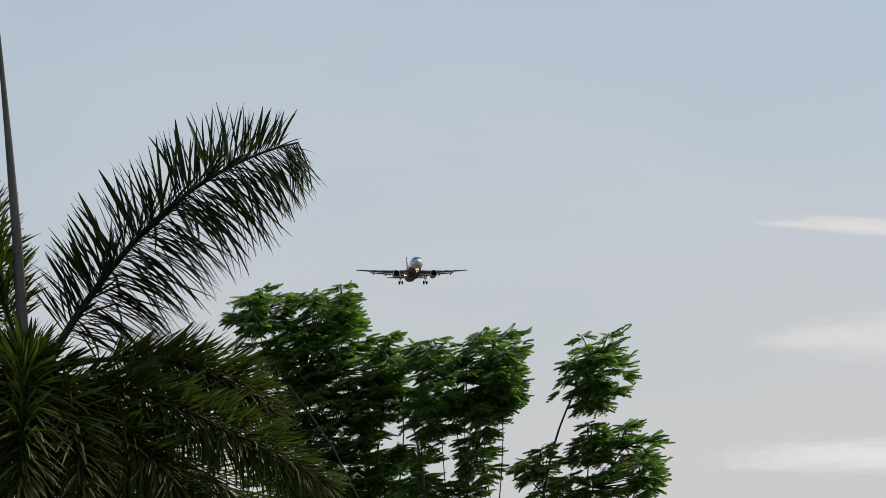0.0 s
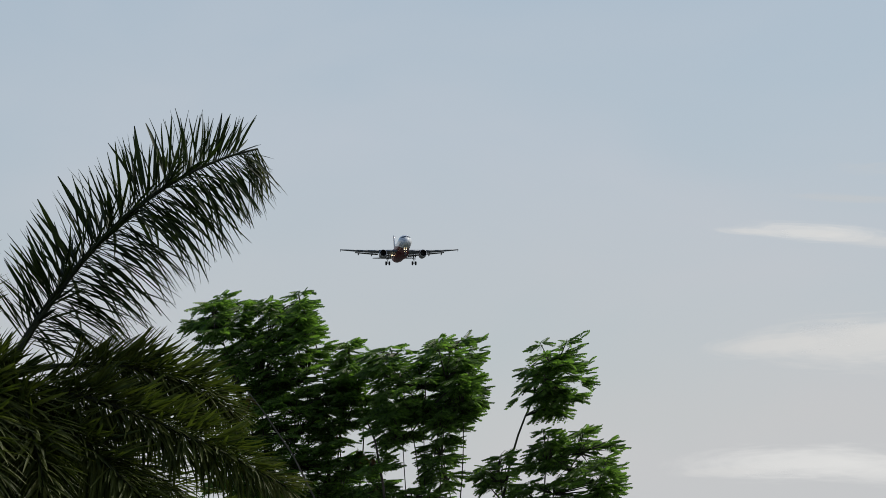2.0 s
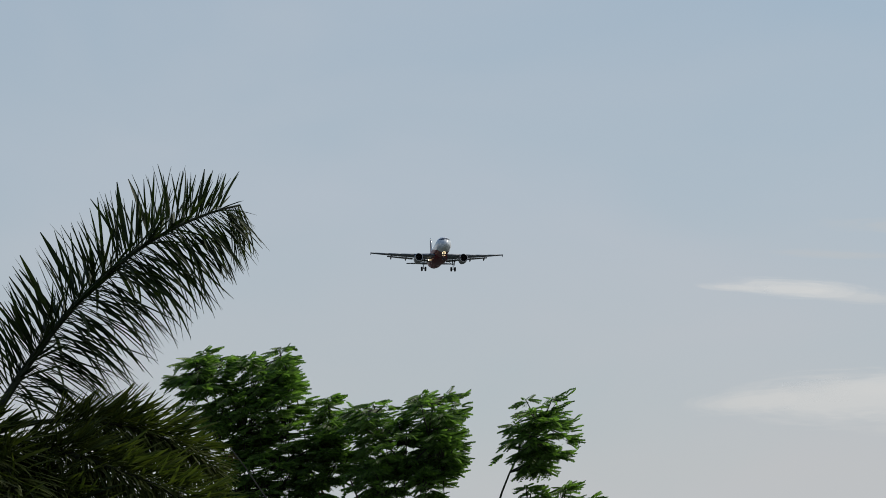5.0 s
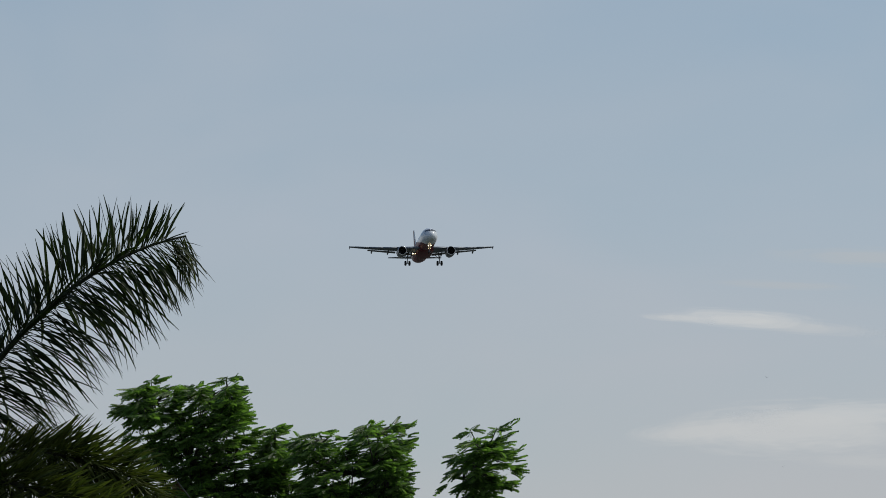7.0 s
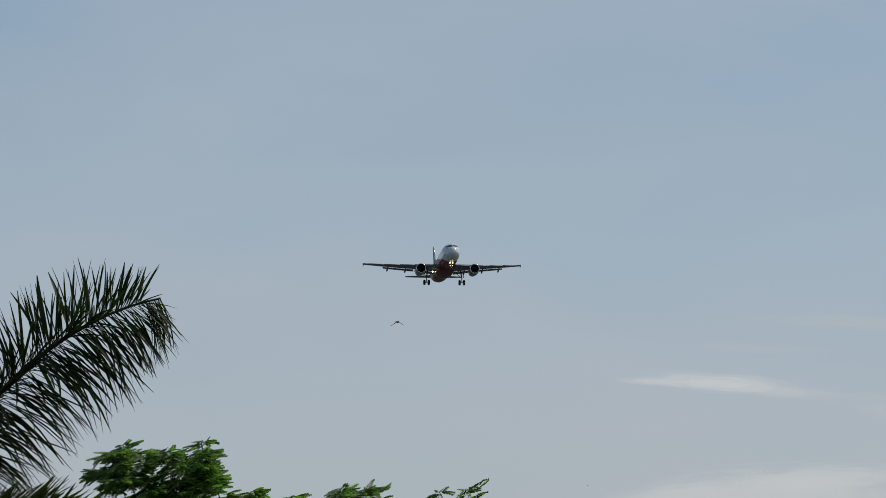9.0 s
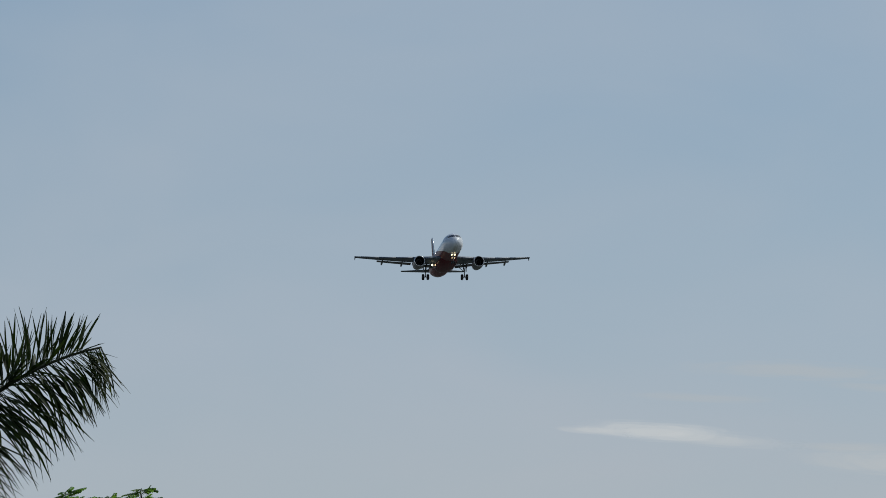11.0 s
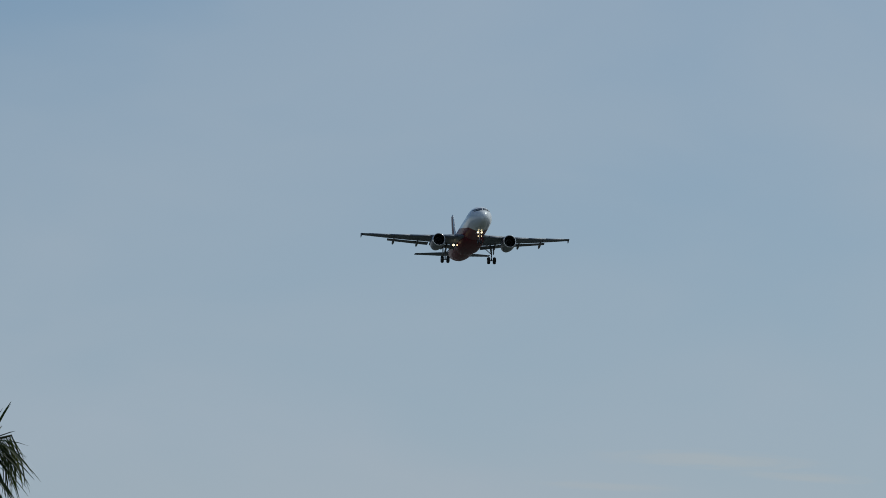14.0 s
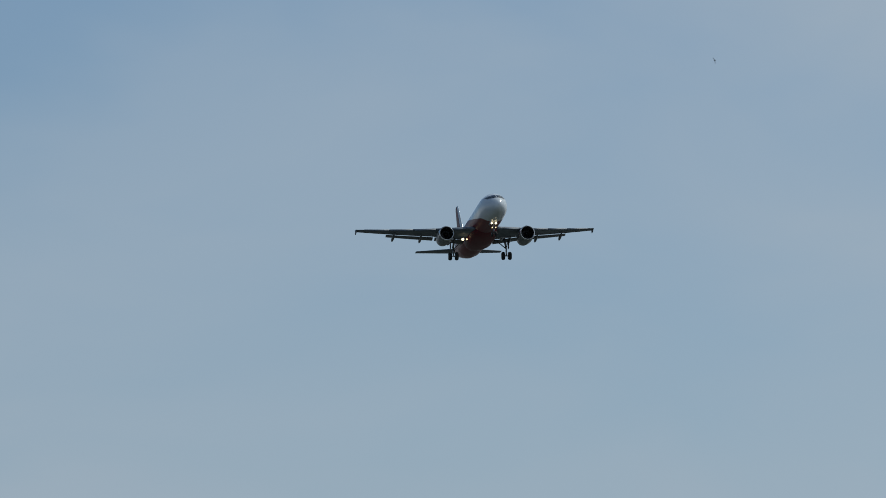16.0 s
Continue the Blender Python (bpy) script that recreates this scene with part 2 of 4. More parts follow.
def loft(rings, caps=True):
    """Closed rings of equal length joined into a skin."""
    n = len(rings[0])
    verts = [v for r in rings for v in r]
    faces = []
    for i in range(len(rings) - 1):
        for k in range(n):
            j = (k + 1) % n
            faces.append((i * n + k, i * n + j, (i + 1) * n + j, (i + 1) * n + k))
    if caps:
        faces.append(tuple(range(n))[::-1])
        faces.append(tuple((len(rings) - 1) * n + k for k in range(n)))
    return verts, faces


def joined(pieces):
    verts, faces = [], []
    for v, f in pieces:
        k = len(verts)
        verts += list(v)
        faces += [tuple(i + k for i in face) for face in f]
    return verts, faces


# ------------------------------------------------------------------ ground
def ground():
    rings, seg = [0, 4, 12, 30, 60, 100, 160, 300, 700, 1600, 3200, 4900], 72
    verts, faces = [(0, 0, 0)], []
    for r in rings[1:]:
        for k in range(seg):
            a = 2 * math.pi * k / seg
            x, y = r * math.cos(a), r * math.sin(a)
            near = max(0.0, 1 - r / 400)
            verts.append((x, y, 0.12 * near * noise.noise(Vector((x * 0.09, y * 0.09, 0))) if r > 4 else 0.0))
    for k in range(seg):
        faces.append((0, 1 + k, 1 + (k + 1) % seg))
    for i in range(len(rings) - 2):
        for k in range(seg):
            j = (k + 1) % seg
            a, b = 1 + i * seg, 1 + (i + 1) * seg
            faces.append((a + k, b + k, b + j, a + j))
    tagged(new("ground", mesh_of("ground", verts, faces, GRASS)), "flat grassy ground that reaches the horizon", "ground", kind="structure")


ground()


# ------------------------------------------------------------------ clouds
def cloud(x, z, label, wisps):
    """A cloud far off, of overlapping soft wisps: each its place in the cloud, width, height, lean, brightness, density, seed."""
    ob = thing("cloud", label, "cloud", pose(x, 4400, z), "wispy clouds")
    nx, nz = 24, 8
    for dx, dz, width, height, tilt, strength, density, seed in wisps:
        verts, faces = [], []
        for i in range(nx + 1):
            for k in range(nz + 1):
                u, v = 2 * i / nx - 1, 2 * k / nz - 1
                verts.append((u * width / 2, 5 * (1 - u * u) * (1 - v * v), v * height / 2))
        for i in range(nx):
            for k in range(nz):
                a = i * (nz + 1) + k
                faces.append((a, a + nz + 1, a + nz + 2, a + 1))
        part("wisp", (verts, faces, cloud_material("cloud_wisp", strength, density, seed)), ob, m=pose(dx, seed, dz, 0, tilt, 0))


cloud(278, 493, "thin bright streak of white cloud in hazy sky",
      [(-8, 3, 125, 17, 3, 0.76, 0.8, 3.1), (30, -2, 120, 13, 4, 0.72, 0.5, 4.7), (-52, 4, 60, 7, 3, 0.74, 0.6, 6.2), (20, 26, 130, 8, 2, 0.62, 0.35, 8.8)])
cloud(300, 424, "broad soft bank of pale cloud in hazy sky",
      [(10, 0, 230, 46, -1, 0.72, 0.8, 7.4), (-56, -1, 120, 20, -5, 0.71, 0.75, 9.3), (40, 10, 160, 22, -4, 0.76, 0.6, 10.9), (60, -22, 150, 14, 2, 0.70, 0.4, 2.6)])
cloud(280, 344, "long low streak of white cloud near the treetops",
      [(-20, 2, 205, 30, -1, 0.82, 0.7, 12.9), (40, -4, 190, 26, 4, 0.80, 0.65, 14.1), (-70, -5, 90, 10, -2, 0.74, 0.5, 1.9), (90, 26, 60, 6, 3, 0.74, 0.45, 5.5)])
cloud(366, 538, "faint thin wisp of pale cloud",
      [(0, 0, 190, 16, 2, 0.62, 0.45, 18.2), (60, -12, 120, 9, 3, 0.62, 0.4, 11.3)])
cloud(430, 478, "faint thin wisp of pale cloud",
      [(0, 0, 170, 24, 3, 0.68, 0.6, 23.7), (-30, 10, 110, 9, 1, 0.64, 0.4, 21.4)])


# ------------------------------------------------------------------ palm
def leaflet_shape(length, width, droop, curl):
    """A folded, tapering blade along +Y that bends down."""
    verts, faces = [], []
    stations = 6
    for i in range(stations):
        s = i / (stations - 1)
        w = width * (0.35 + 1.3 * s) if s < 0.35 else width * (0.805 + 0.195) * (1 - 0.80 * ((s - 0.35) / 0.65) ** 3.0)
        w = max(w, 0.0015)
        y, z = length * (s - 0.12 * droop * s * s), -length * droop * s ** 2.2
        x = curl * length * s * s
        verts += [(x - w / 2, y, z + 0.28 * w), (x, y, z), (x + w / 2, y, z + 0.28 * w)]
    for i in range(stations - 1):
        a = 3 * i
        faces += [(a, a + 1, a + 4, a + 3), (a + 1, a + 2, a + 5, a + 4)]
    return verts, faces


LEAFLETS = [leaflet_shape(1.0, w, d, c) for w, d, c in
            ((0.038, 0.05, 0.02), (0.036, 0.13, -0.03), (0.044, 0.22, 0.03), (0.034, 0.02, -0.02), (0.038, 0.34, 0.0), (0.066, 0.08, 0.01))]
LEAFLET_MESHES = [mesh_of("leaflet", v, f, FROND) for v, f in LEAFLETS]
LEAFLET_TIP_MESHES = [mesh_of("leaflet", v, f, FROND_TIP) for v, f in LEAFLETS]
LEAFLET_ARRAYS = [(np.array(v), f) for v, f in LEAFLETS]


def frond_line(turn, rise, bend, power, length, steps=22):
    """Points and directions along a frond's rachis, from its foot at the crown."""
    pts, dirs, p = [], [], Vector((0, 0, 0))
    out = Vector((math.cos(radians(turn)), math.sin(radians(turn)), 0))
    for i in range(steps + 1):
        s = i / steps
        a = radians(rise - bend * s ** power)
        d = out * math.cos(a) + Vector((0, 0, math.sin(a)))
        pts.append(p.copy())
        dirs.append(d)
        p = p + d * (length / steps)
    return pts, dirs


def bow(mid, end, steps=22):
    """Points and directions along a frond's rachis that bows from the crown through a control point to its end."""
    a, b, c = Vector((0, 0, 0)), Vector(mid), Vector(end)
    pts = [a.lerp(b, s).lerp(b.lerp(c, s), s) for s in (i / steps for i in range(steps + 1))]
    dirs = [(pts[min(i + 1, steps)] - pts[max(i - 1, 0)]).normalized() for i in range(steps + 1)]
    return pts, dirs


def leaflet_poses(pts, dirs, count, size, rng, bare, opening_range, hang, tip_hang=False):
    """Leaflets that stand out all round the rachis in tufts of a few, as a plume: the pose, the shape and the place along it."""
    out, tuft = [], 0.0
    for i in range(count):
        s = bare + (1 - bare) * (i + rng.random()) / count
        k = min(int(s * (len(pts) - 1)), len(pts) - 2)
        f = s * (len(pts) - 1) - k
        p, t = pts[k].lerp(pts[k + 1], f), dirs[k].lerp(dirs[k + 1], f).normalized()
        side = t.cross(Vector((0, 0, 1)))
        side = side.normalized() if side.length > 0.05 else Vector((0, -1, 0))
        up = side.cross(t)
        if i % 4 == 0:
            tuft = rng.uniform(0, 2 * math.pi)
        phi = tuft + rng.gauss(0, 0.35) + (i % 2) * math.pi
        opening = radians(rng.uniform(*opening_range) * (1 - 0.35 * max(0, s - 0.85) / 0.15))
        d = t * math.cos(opening) + (up * math.cos(phi) + side * math.sin(phi)) * math.sin(opening)
        low = d.z < 0.2
        if low:
            d = (d + Vector((0, 0, -hang))).normalized()
        if tip_hang and s > 0.955:
            d = (d * 0.8 + Vector((0.05, 0, -1.3))).normalized()
        elif tip_hang and s > 0.93 and i % 5 == 0:
            d = Vector((0.75, rng.uniform(-0.2, 0.2), rng.uniform(-0.75, -0.4))).normalized()
        size_here = size * ((1.32 if tip_hang else 1.1) if low else 1.0) * rng.uniform(0.84, 1.08) * min(1, 0.7 + 2.2 * (s - bare)) * (1 - (0.46 if low else 0.60) * max(0, s - 0.74) / 0.26)
        x = d.cross(Vector((0, 0, 1)))
        x = x.normalized() if x.length > 0.05 else Vector((1, 0, 0))
        z = x.cross(d)
        m = Matrix((x, d, z)).transposed().to_4x4()
        roll = rng.uniform(-28, 28) if low else rng.uniform(-85, 85)
        m = Matrix.Translation(p) @ m @ pose(0, 0, 0, 0, roll, 0) @ Matrix.Scale(size_here, 4)
        kind = rng.choice(((1, 2, 2, 4, 0) if low else (0, 0, 0, 1, 3, 3, 5)) if tip_hang else ((0, 1, 1, 2, 5) if low else (0, 1, 3, 5, 5)))
        out.append((m, kind, s))
    return out


def frond(parent, line, count, size, single, rng, label="", bare=0.20, opening=(44, 66), hang=0.25):
    pts, dirs = line
    length = sum((b - a).length for a, b in zip(pts, pts[1:]))
    radii = [0.027 * length / 2.4 * (1 - 0.86 * i / (len(pts) - 1)) + 0.003 for i in range(len(pts))]
    ob = part("frond", (*tube(pts, radii, 6), RACHIS), parent, label)
    poses = leaflet_poses(pts, dirs, count, size, rng, bare, opening, hang, bool(single))
    singles = poses[::2][:single] if single else []
    for m, kind, s in singles:
        part("leaflet", (LEAFLET_TIP_MESHES if s > 0.95 else LEAFLET_MESHES)[kind], ob, m=m)
    rest = [p for i, p in enumerate(poses) if not single or i % 2 or i // 2 >= single]
    verts, faces, index = [], [], []
    for m, kind, s in rest:
        a, f = LEAFLET_ARRAYS[kind]
        mm = np.array(m)
        k = len(verts)
        verts += (a @ mm[:3, :3].T + mm[:3, 3]).tolist()
        faces += [tuple(i + k for i in face) for face in f]
        index += [1 if s + rng.uniform(-0.1, 0.1) > (1.0 if single else 0.94) else 0] * len(f)
    mass = mesh_of("leaflet_mass", verts, faces, None, mats=[FROND_NEAR if single else FROND_FAR, FROND_TIP], index=index)
    part("leaflet_mass", mass, ob, kind="stuff")
    return ob


PALM_FOOT, PALM_CROWN = (-2.96, 48.0, 0.0), 5.93


def palm():
    rng = random.Random(11)
    tree = thing("palm_tree", "tall green feathery palm with arching plumed fronds and a new spear", "palm tree", pose(*PALM_FOOT))
    # ringed trunk and smooth crownshaft
    path, radii = [], []
    for i in range(61):
        s = i / 60
        path.append((0.10 * math.sin(2.2 * s), 0.05 * s, 4.75 * s))
        radii.append(0.17 - 0.045 * s + (0.06 * (1 - s * 12) if s < 1 / 12 else 0) + (0.006 if i % 2 else 0))
    part("trunk", (*tube(path, radii, 14), PALM_BARK), tree, "grey ringed palm trunk")
    shaft = [(0.08, 0.05, 4.72), (0.075, 0.05, 4.9), (0.05, 0.03, 5.3), (0.0, 0.0, 5.75), (0.0, 0.0, 6.0)]
    part("crownshaft", (*tube(shaft, [0.125, 0.14, 0.125, 0.09, 0.05], 14), RACHIS), tree, "smooth dull green crownshaft")
    spear = [(0.0, 0, PALM_CROWN - 0.1), (-0.03, 0, 6.25), (-0.075, 0, 6.9), (-0.14, 0, 7.6), (-0.215, 0, 8.35), (-0.27, 0, 8.75)]
    part("spear_leaf", (*tube(spear, [0.05, 0.043, 0.036, 0.026, 0.014, 0.003], 10), SPEAR), tree, "pale grey-green unopened spear leaf")
    head = Matrix.Translation((0, 0, PALM_CROWN))
    crown = []
    # the tall plume
    fronds = [(frond_line(5, 59.0, 49, 1.8, 2.60), 620, 0.545, 290, 0.14, (54, 78), 0.16)]
    # bowed fronds: control point, end, leaflets, size, bare part, opening of the leaflets, hang
    for mid, end, count, size, bare, opening, hang in (
            ((1.10, -0.20, 0.26), (1.72, -0.35, -0.30), 980, 0.38, 0.26, (34, 70), 0.0),
            ((0.88, -0.70, -0.12), (2.12, -1.20, -0.86), 1050, 0.40, 0.18, (30, 64), 0.0),
            ((0.60, -0.80, -0.30), (1.45, -1.30, -1.25), 700, 0.42, 0.20, (30, 62), 0.06),
            ((0.95, 0.30, -0.40), (1.85, 0.40, -1.18), 420, 0.40, 0.24, (34, 60), 0.10),
            ((0.80, 0.10, -0.50), (1.60, 0.20, -1.50), 480, 0.42, 0.20, (42, 66), 0.25),
            ((0.50, -0.30, -0.60), (1.05, -0.40, -1.60), 520, 0.42, 0.15, (42, 66), 0.25),
            ((0.02, -1.00, 0.16), (0.08, -1.70, -0.95), 700, 0.48, 0.10, (46, 70), 0.25),
            ((0.30, -0.80, 0.05), (0.50, -1.40, -1.00), 600, 0.46, 0.12, (44, 68), 0.25),
            ((-0.35, -0.80, 0.05), (-0.55, -1.40, -0.95), 560, 0.46, 0.12, (44, 68), 0.25),
            ((0.15, -0.50, -0.40), (0.30, -0.80, -1.50), 560, 0.46, 0.12, (44, 68), 0.25),
            ((-0.20, -0.50, -0.40), (-0.30, -0.80, -1.50), 520, 0.46, 0.12, (44, 68), 0.25),
            ((-0.24, 0.25, 0.75), (-0.46, 0.45, 1.32), 560, 0.40, 0.20, (50, 76), 0.05),
            ((-0.50, -0.10, 0.70), (-1.25, -0.10, 0.95), 420, 0.44, 0.35, (42, 66), 0.2),
            ((-0.90, 0.30, 0.35), (-1.75, 0.50, -0.20), 420, 0.44, 0.22, (44, 66), 0.2),
            ((-0.90, -0.50, 0.05), (-1.70, -0.90, -0.90), 420, 0.44, 0.22, (44, 66), 0.2),
            ((-0.30, 0.90, 0.20), (-0.60, 1.80, -0.60), 380, 0.42, 0.22, (44, 66), 0.2),
            ((0.40, 0.90, -0.35), (0.75, 1.70, -1.20), 380, 0.42, 0.22, (44, 66), 0.2)):
        fronds.append((bow(mid, end), count, size, 0, bare, opening, hang))
    for line, count, size, single, bare, opening, hang in fronds:
        ob = frond(tree, line, count, size, single, rng, "arching plumed frond, yellowing at its tip" if single else "", bare, opening, hang)
        ob.matrix_basis = head @ (Matrix.Translation((0.08, 0, -0.04)) if single else Matrix.Translation(line[1][0] * 0.04))
        crown.append(ob)
    return tree, crown


palm_tree, palm_fronds = palm()


# ------------------------------------------------------------------ feathery trees
def leaf_shape(length, width, pairs, arch):
    """A compound leaf along +Y: a thin stalk with two rows of oval leaflets that hang a little like a roof."""
    verts, faces = [], []
    def at(s):
        return Vector((0, length * (s - 0.08 * s * s), length * (0.16 * s - arch * s * s)))
    for i in range(5):
        p = at(i / 4)
        verts += [(p.x - 0.0025, p.y, p.z), (p.x + 0.0025, p.y, p.z)]
    for i in range(4):
        faces.append((2 * i, 2 * i + 1, 2 * i + 3, 2 * i + 2))
    for i in range(pairs):
        s = 0.14 + 0.86 * (i + 0.5) / pairs
        p = at(s)
        reach = width * (0.70 + 0.5 * math.sin(math.pi * (0.15 + 0.75 * s)))
        half = 0.60 * length * 0.86 / pairs
        for side in (-1, 1):
            drop = 0.62 + 0.22 * math.sin(7.0 * i + side)
            tip = p + Vector((side * reach * 0.9, 0.45 * reach, -drop * reach))
            mid = p.lerp(tip, 0.55)
            k = len(verts)
            verts += [tuple(p), (mid.x, mid.y - half, mid.z), tuple(tip), (mid.x, mid.y + half, mid.z + 0.004)]
            faces.append((k, k + 1, k + 2, k + 3))
    return verts, faces


LEAVES = [leaf_shape(l, w, n, a) for l, w, n, a in
          ((0.190, 0.027, 6, 0.20), (0.165, 0.026, 5, 0.32), (0.215, 0.028, 7, 0.14), (0.175, 0.027, 5, 0.44))]
LEAF_MESHES = [mesh_of("leaf", v, f, LEAF, smooth=False) for v, f in LEAVES]
LEAF_ARRAYS = [(np.array(v), f) for v, f in LEAVES]


def rosette(at, rng, count, outward=(0, 0, 0), rise=0.0, wind=(0.16, 0.0, 0.06), size=1.0):
    """Poses of the leaves that spread in a flat tier from one shoot's tip, more of them outward."""
    out = []
    for i in range(count):
        turn = 2 * math.pi * (i * 0.382 + rng.uniform(-0.06, 0.06))
        d = Vector((math.cos(turn), math.sin(turn), 0)) + Vector(outward) * 1.1 + Vector(wind) * rng.uniform(0.4, 1.2)
        d = Vector((d.x, d.y, 0)).normalized()
        up = radians(rise + 15 * d.x + rng.gauss(0, 8))
        d = (d * math.cos(up) + Vector((0, 0, math.sin(up)))).normalized()
        x = d.cross(Vector((0, 0, 1))).normalized()
        z = x.cross(d)
        m = Matrix((x, d, z)).transposed().to_4x4()
        foot = Vector(at) - Vector((0, 0, rng.uniform(0.0, 0.05)))
        out.append((Matrix.Translation(foot) @ m @ pose(0, 0, 0, 0, rng.uniform(-16, 16), 0) @ Matrix.Scale(size * rng.uniform(0.75, 1.15), 4),
                    rng.choice((0, 0, 1, 2, 3))))
    return out


def leaf_mass(poses, mat):
    verts, faces = [], []
    for m, kind in poses:
        a, f = LEAF_ARRAYS[kind]
        mm = np.array(m)
        k = len(verts)
        verts += (a @ mm[:3, :3].T + mm[:3, 3]).tolist()
        faces += [tuple(i + k for i in face) for face in f]
    return verts, faces, mat


def bent(a, b, rng, sag=0.08, steps=6):
    a, b = Vector(a), Vector(b)
    mid = a.lerp(b, 0.55) + Vector((rng.uniform(-1, 1), rng.uniform(-1, 1), rng.uniform(-0.2, 1))) * sag * (b - a).length
    return [a.lerp(mid, s).lerp(mid.lerp(b, s), s) for s in (i / steps for i in range(steps + 1))]


pivots = {}


def near(path, tip):
    """Where a twig leaves its limb: the limb's point next to a place a little below the twig's tip."""
    low = Vector(tip) - Vector((0, 0, 0.12))
    return min(path[2:], key=lambda p: (p - low).length)


def feathery_tree(label, foot, trunk_top, crowns, rng, single_budget, trunk_radius=0.10, extra=(), limb_radius=0.012):
    """crowns: (x, z, half width, half height, half depth, shoots, part of the trunk's height where its limb leaves), in metres
    from the tree's foot. Returns the tree and its crown parts, each with its limb."""
    tree = thing("tree", label, "tree", pose(*foot), group="feathery-leaved trees")
    trunk = bent((0, 0, -0.05), trunk_top, rng, 0.05, 14)
    part("trunk", (*tube(trunk, [trunk_radius * (1 - 0.62 * i / 14) + (0.05 if i == 0 else 0) for i in range(15)], 10), BARK), tree)
    budget, made = single_budget, []
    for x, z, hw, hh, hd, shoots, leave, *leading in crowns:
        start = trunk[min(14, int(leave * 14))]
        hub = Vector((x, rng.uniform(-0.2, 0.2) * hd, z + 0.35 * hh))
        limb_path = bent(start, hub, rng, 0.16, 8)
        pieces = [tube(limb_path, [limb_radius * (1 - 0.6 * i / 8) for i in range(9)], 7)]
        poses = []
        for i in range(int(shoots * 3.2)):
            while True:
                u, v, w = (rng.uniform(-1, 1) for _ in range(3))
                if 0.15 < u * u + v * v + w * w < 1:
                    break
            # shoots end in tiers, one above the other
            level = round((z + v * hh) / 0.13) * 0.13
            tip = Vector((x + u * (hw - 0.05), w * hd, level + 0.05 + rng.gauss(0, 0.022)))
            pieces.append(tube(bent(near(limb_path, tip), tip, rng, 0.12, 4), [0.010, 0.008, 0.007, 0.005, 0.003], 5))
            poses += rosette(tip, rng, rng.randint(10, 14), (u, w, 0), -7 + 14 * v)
        for tx, tz in leading:
            tip = Vector((tx, 0, tz))
            pieces.append(tube(bent(near(limb_path, tip), tip, rng, 0.04, 4), [0.006, 0.005, 0.004, 0.003, 0.002], 5))
            for k in range(6):
                poses += rosette(tip - Vector((0.018 * k, 0, 0.05 * k)), rng, 3, (1.5 if k % 2 == 0 else -1.3, 0, 0), 20 - 7 * k, size=0.62 + 0.08 * k)
        limb = part("limb", (*joined(pieces), TWIG), tree)
        pivots[limb.name] = start.copy()
        n = min(budget, len(poses))
        budget -= n
        for m, kind in poses[:n]:
            part("leaf", LEAF_MESHES[kind], limb, m=m)
        if len(poses) > n:
            part("crown", leaf_mass(poses[n:], LEAF_MASS), limb, kind="stuff")
        made.append(limb)
    for x, y, z, count in extra:
        part("dry_foliage", leaf_mass(rosette((x, y, z), rng, count, (0, 0, 0), -62), DRY_LEAF), tree, "withered brown hanging leaves", kind="stuff")
    return tree, made


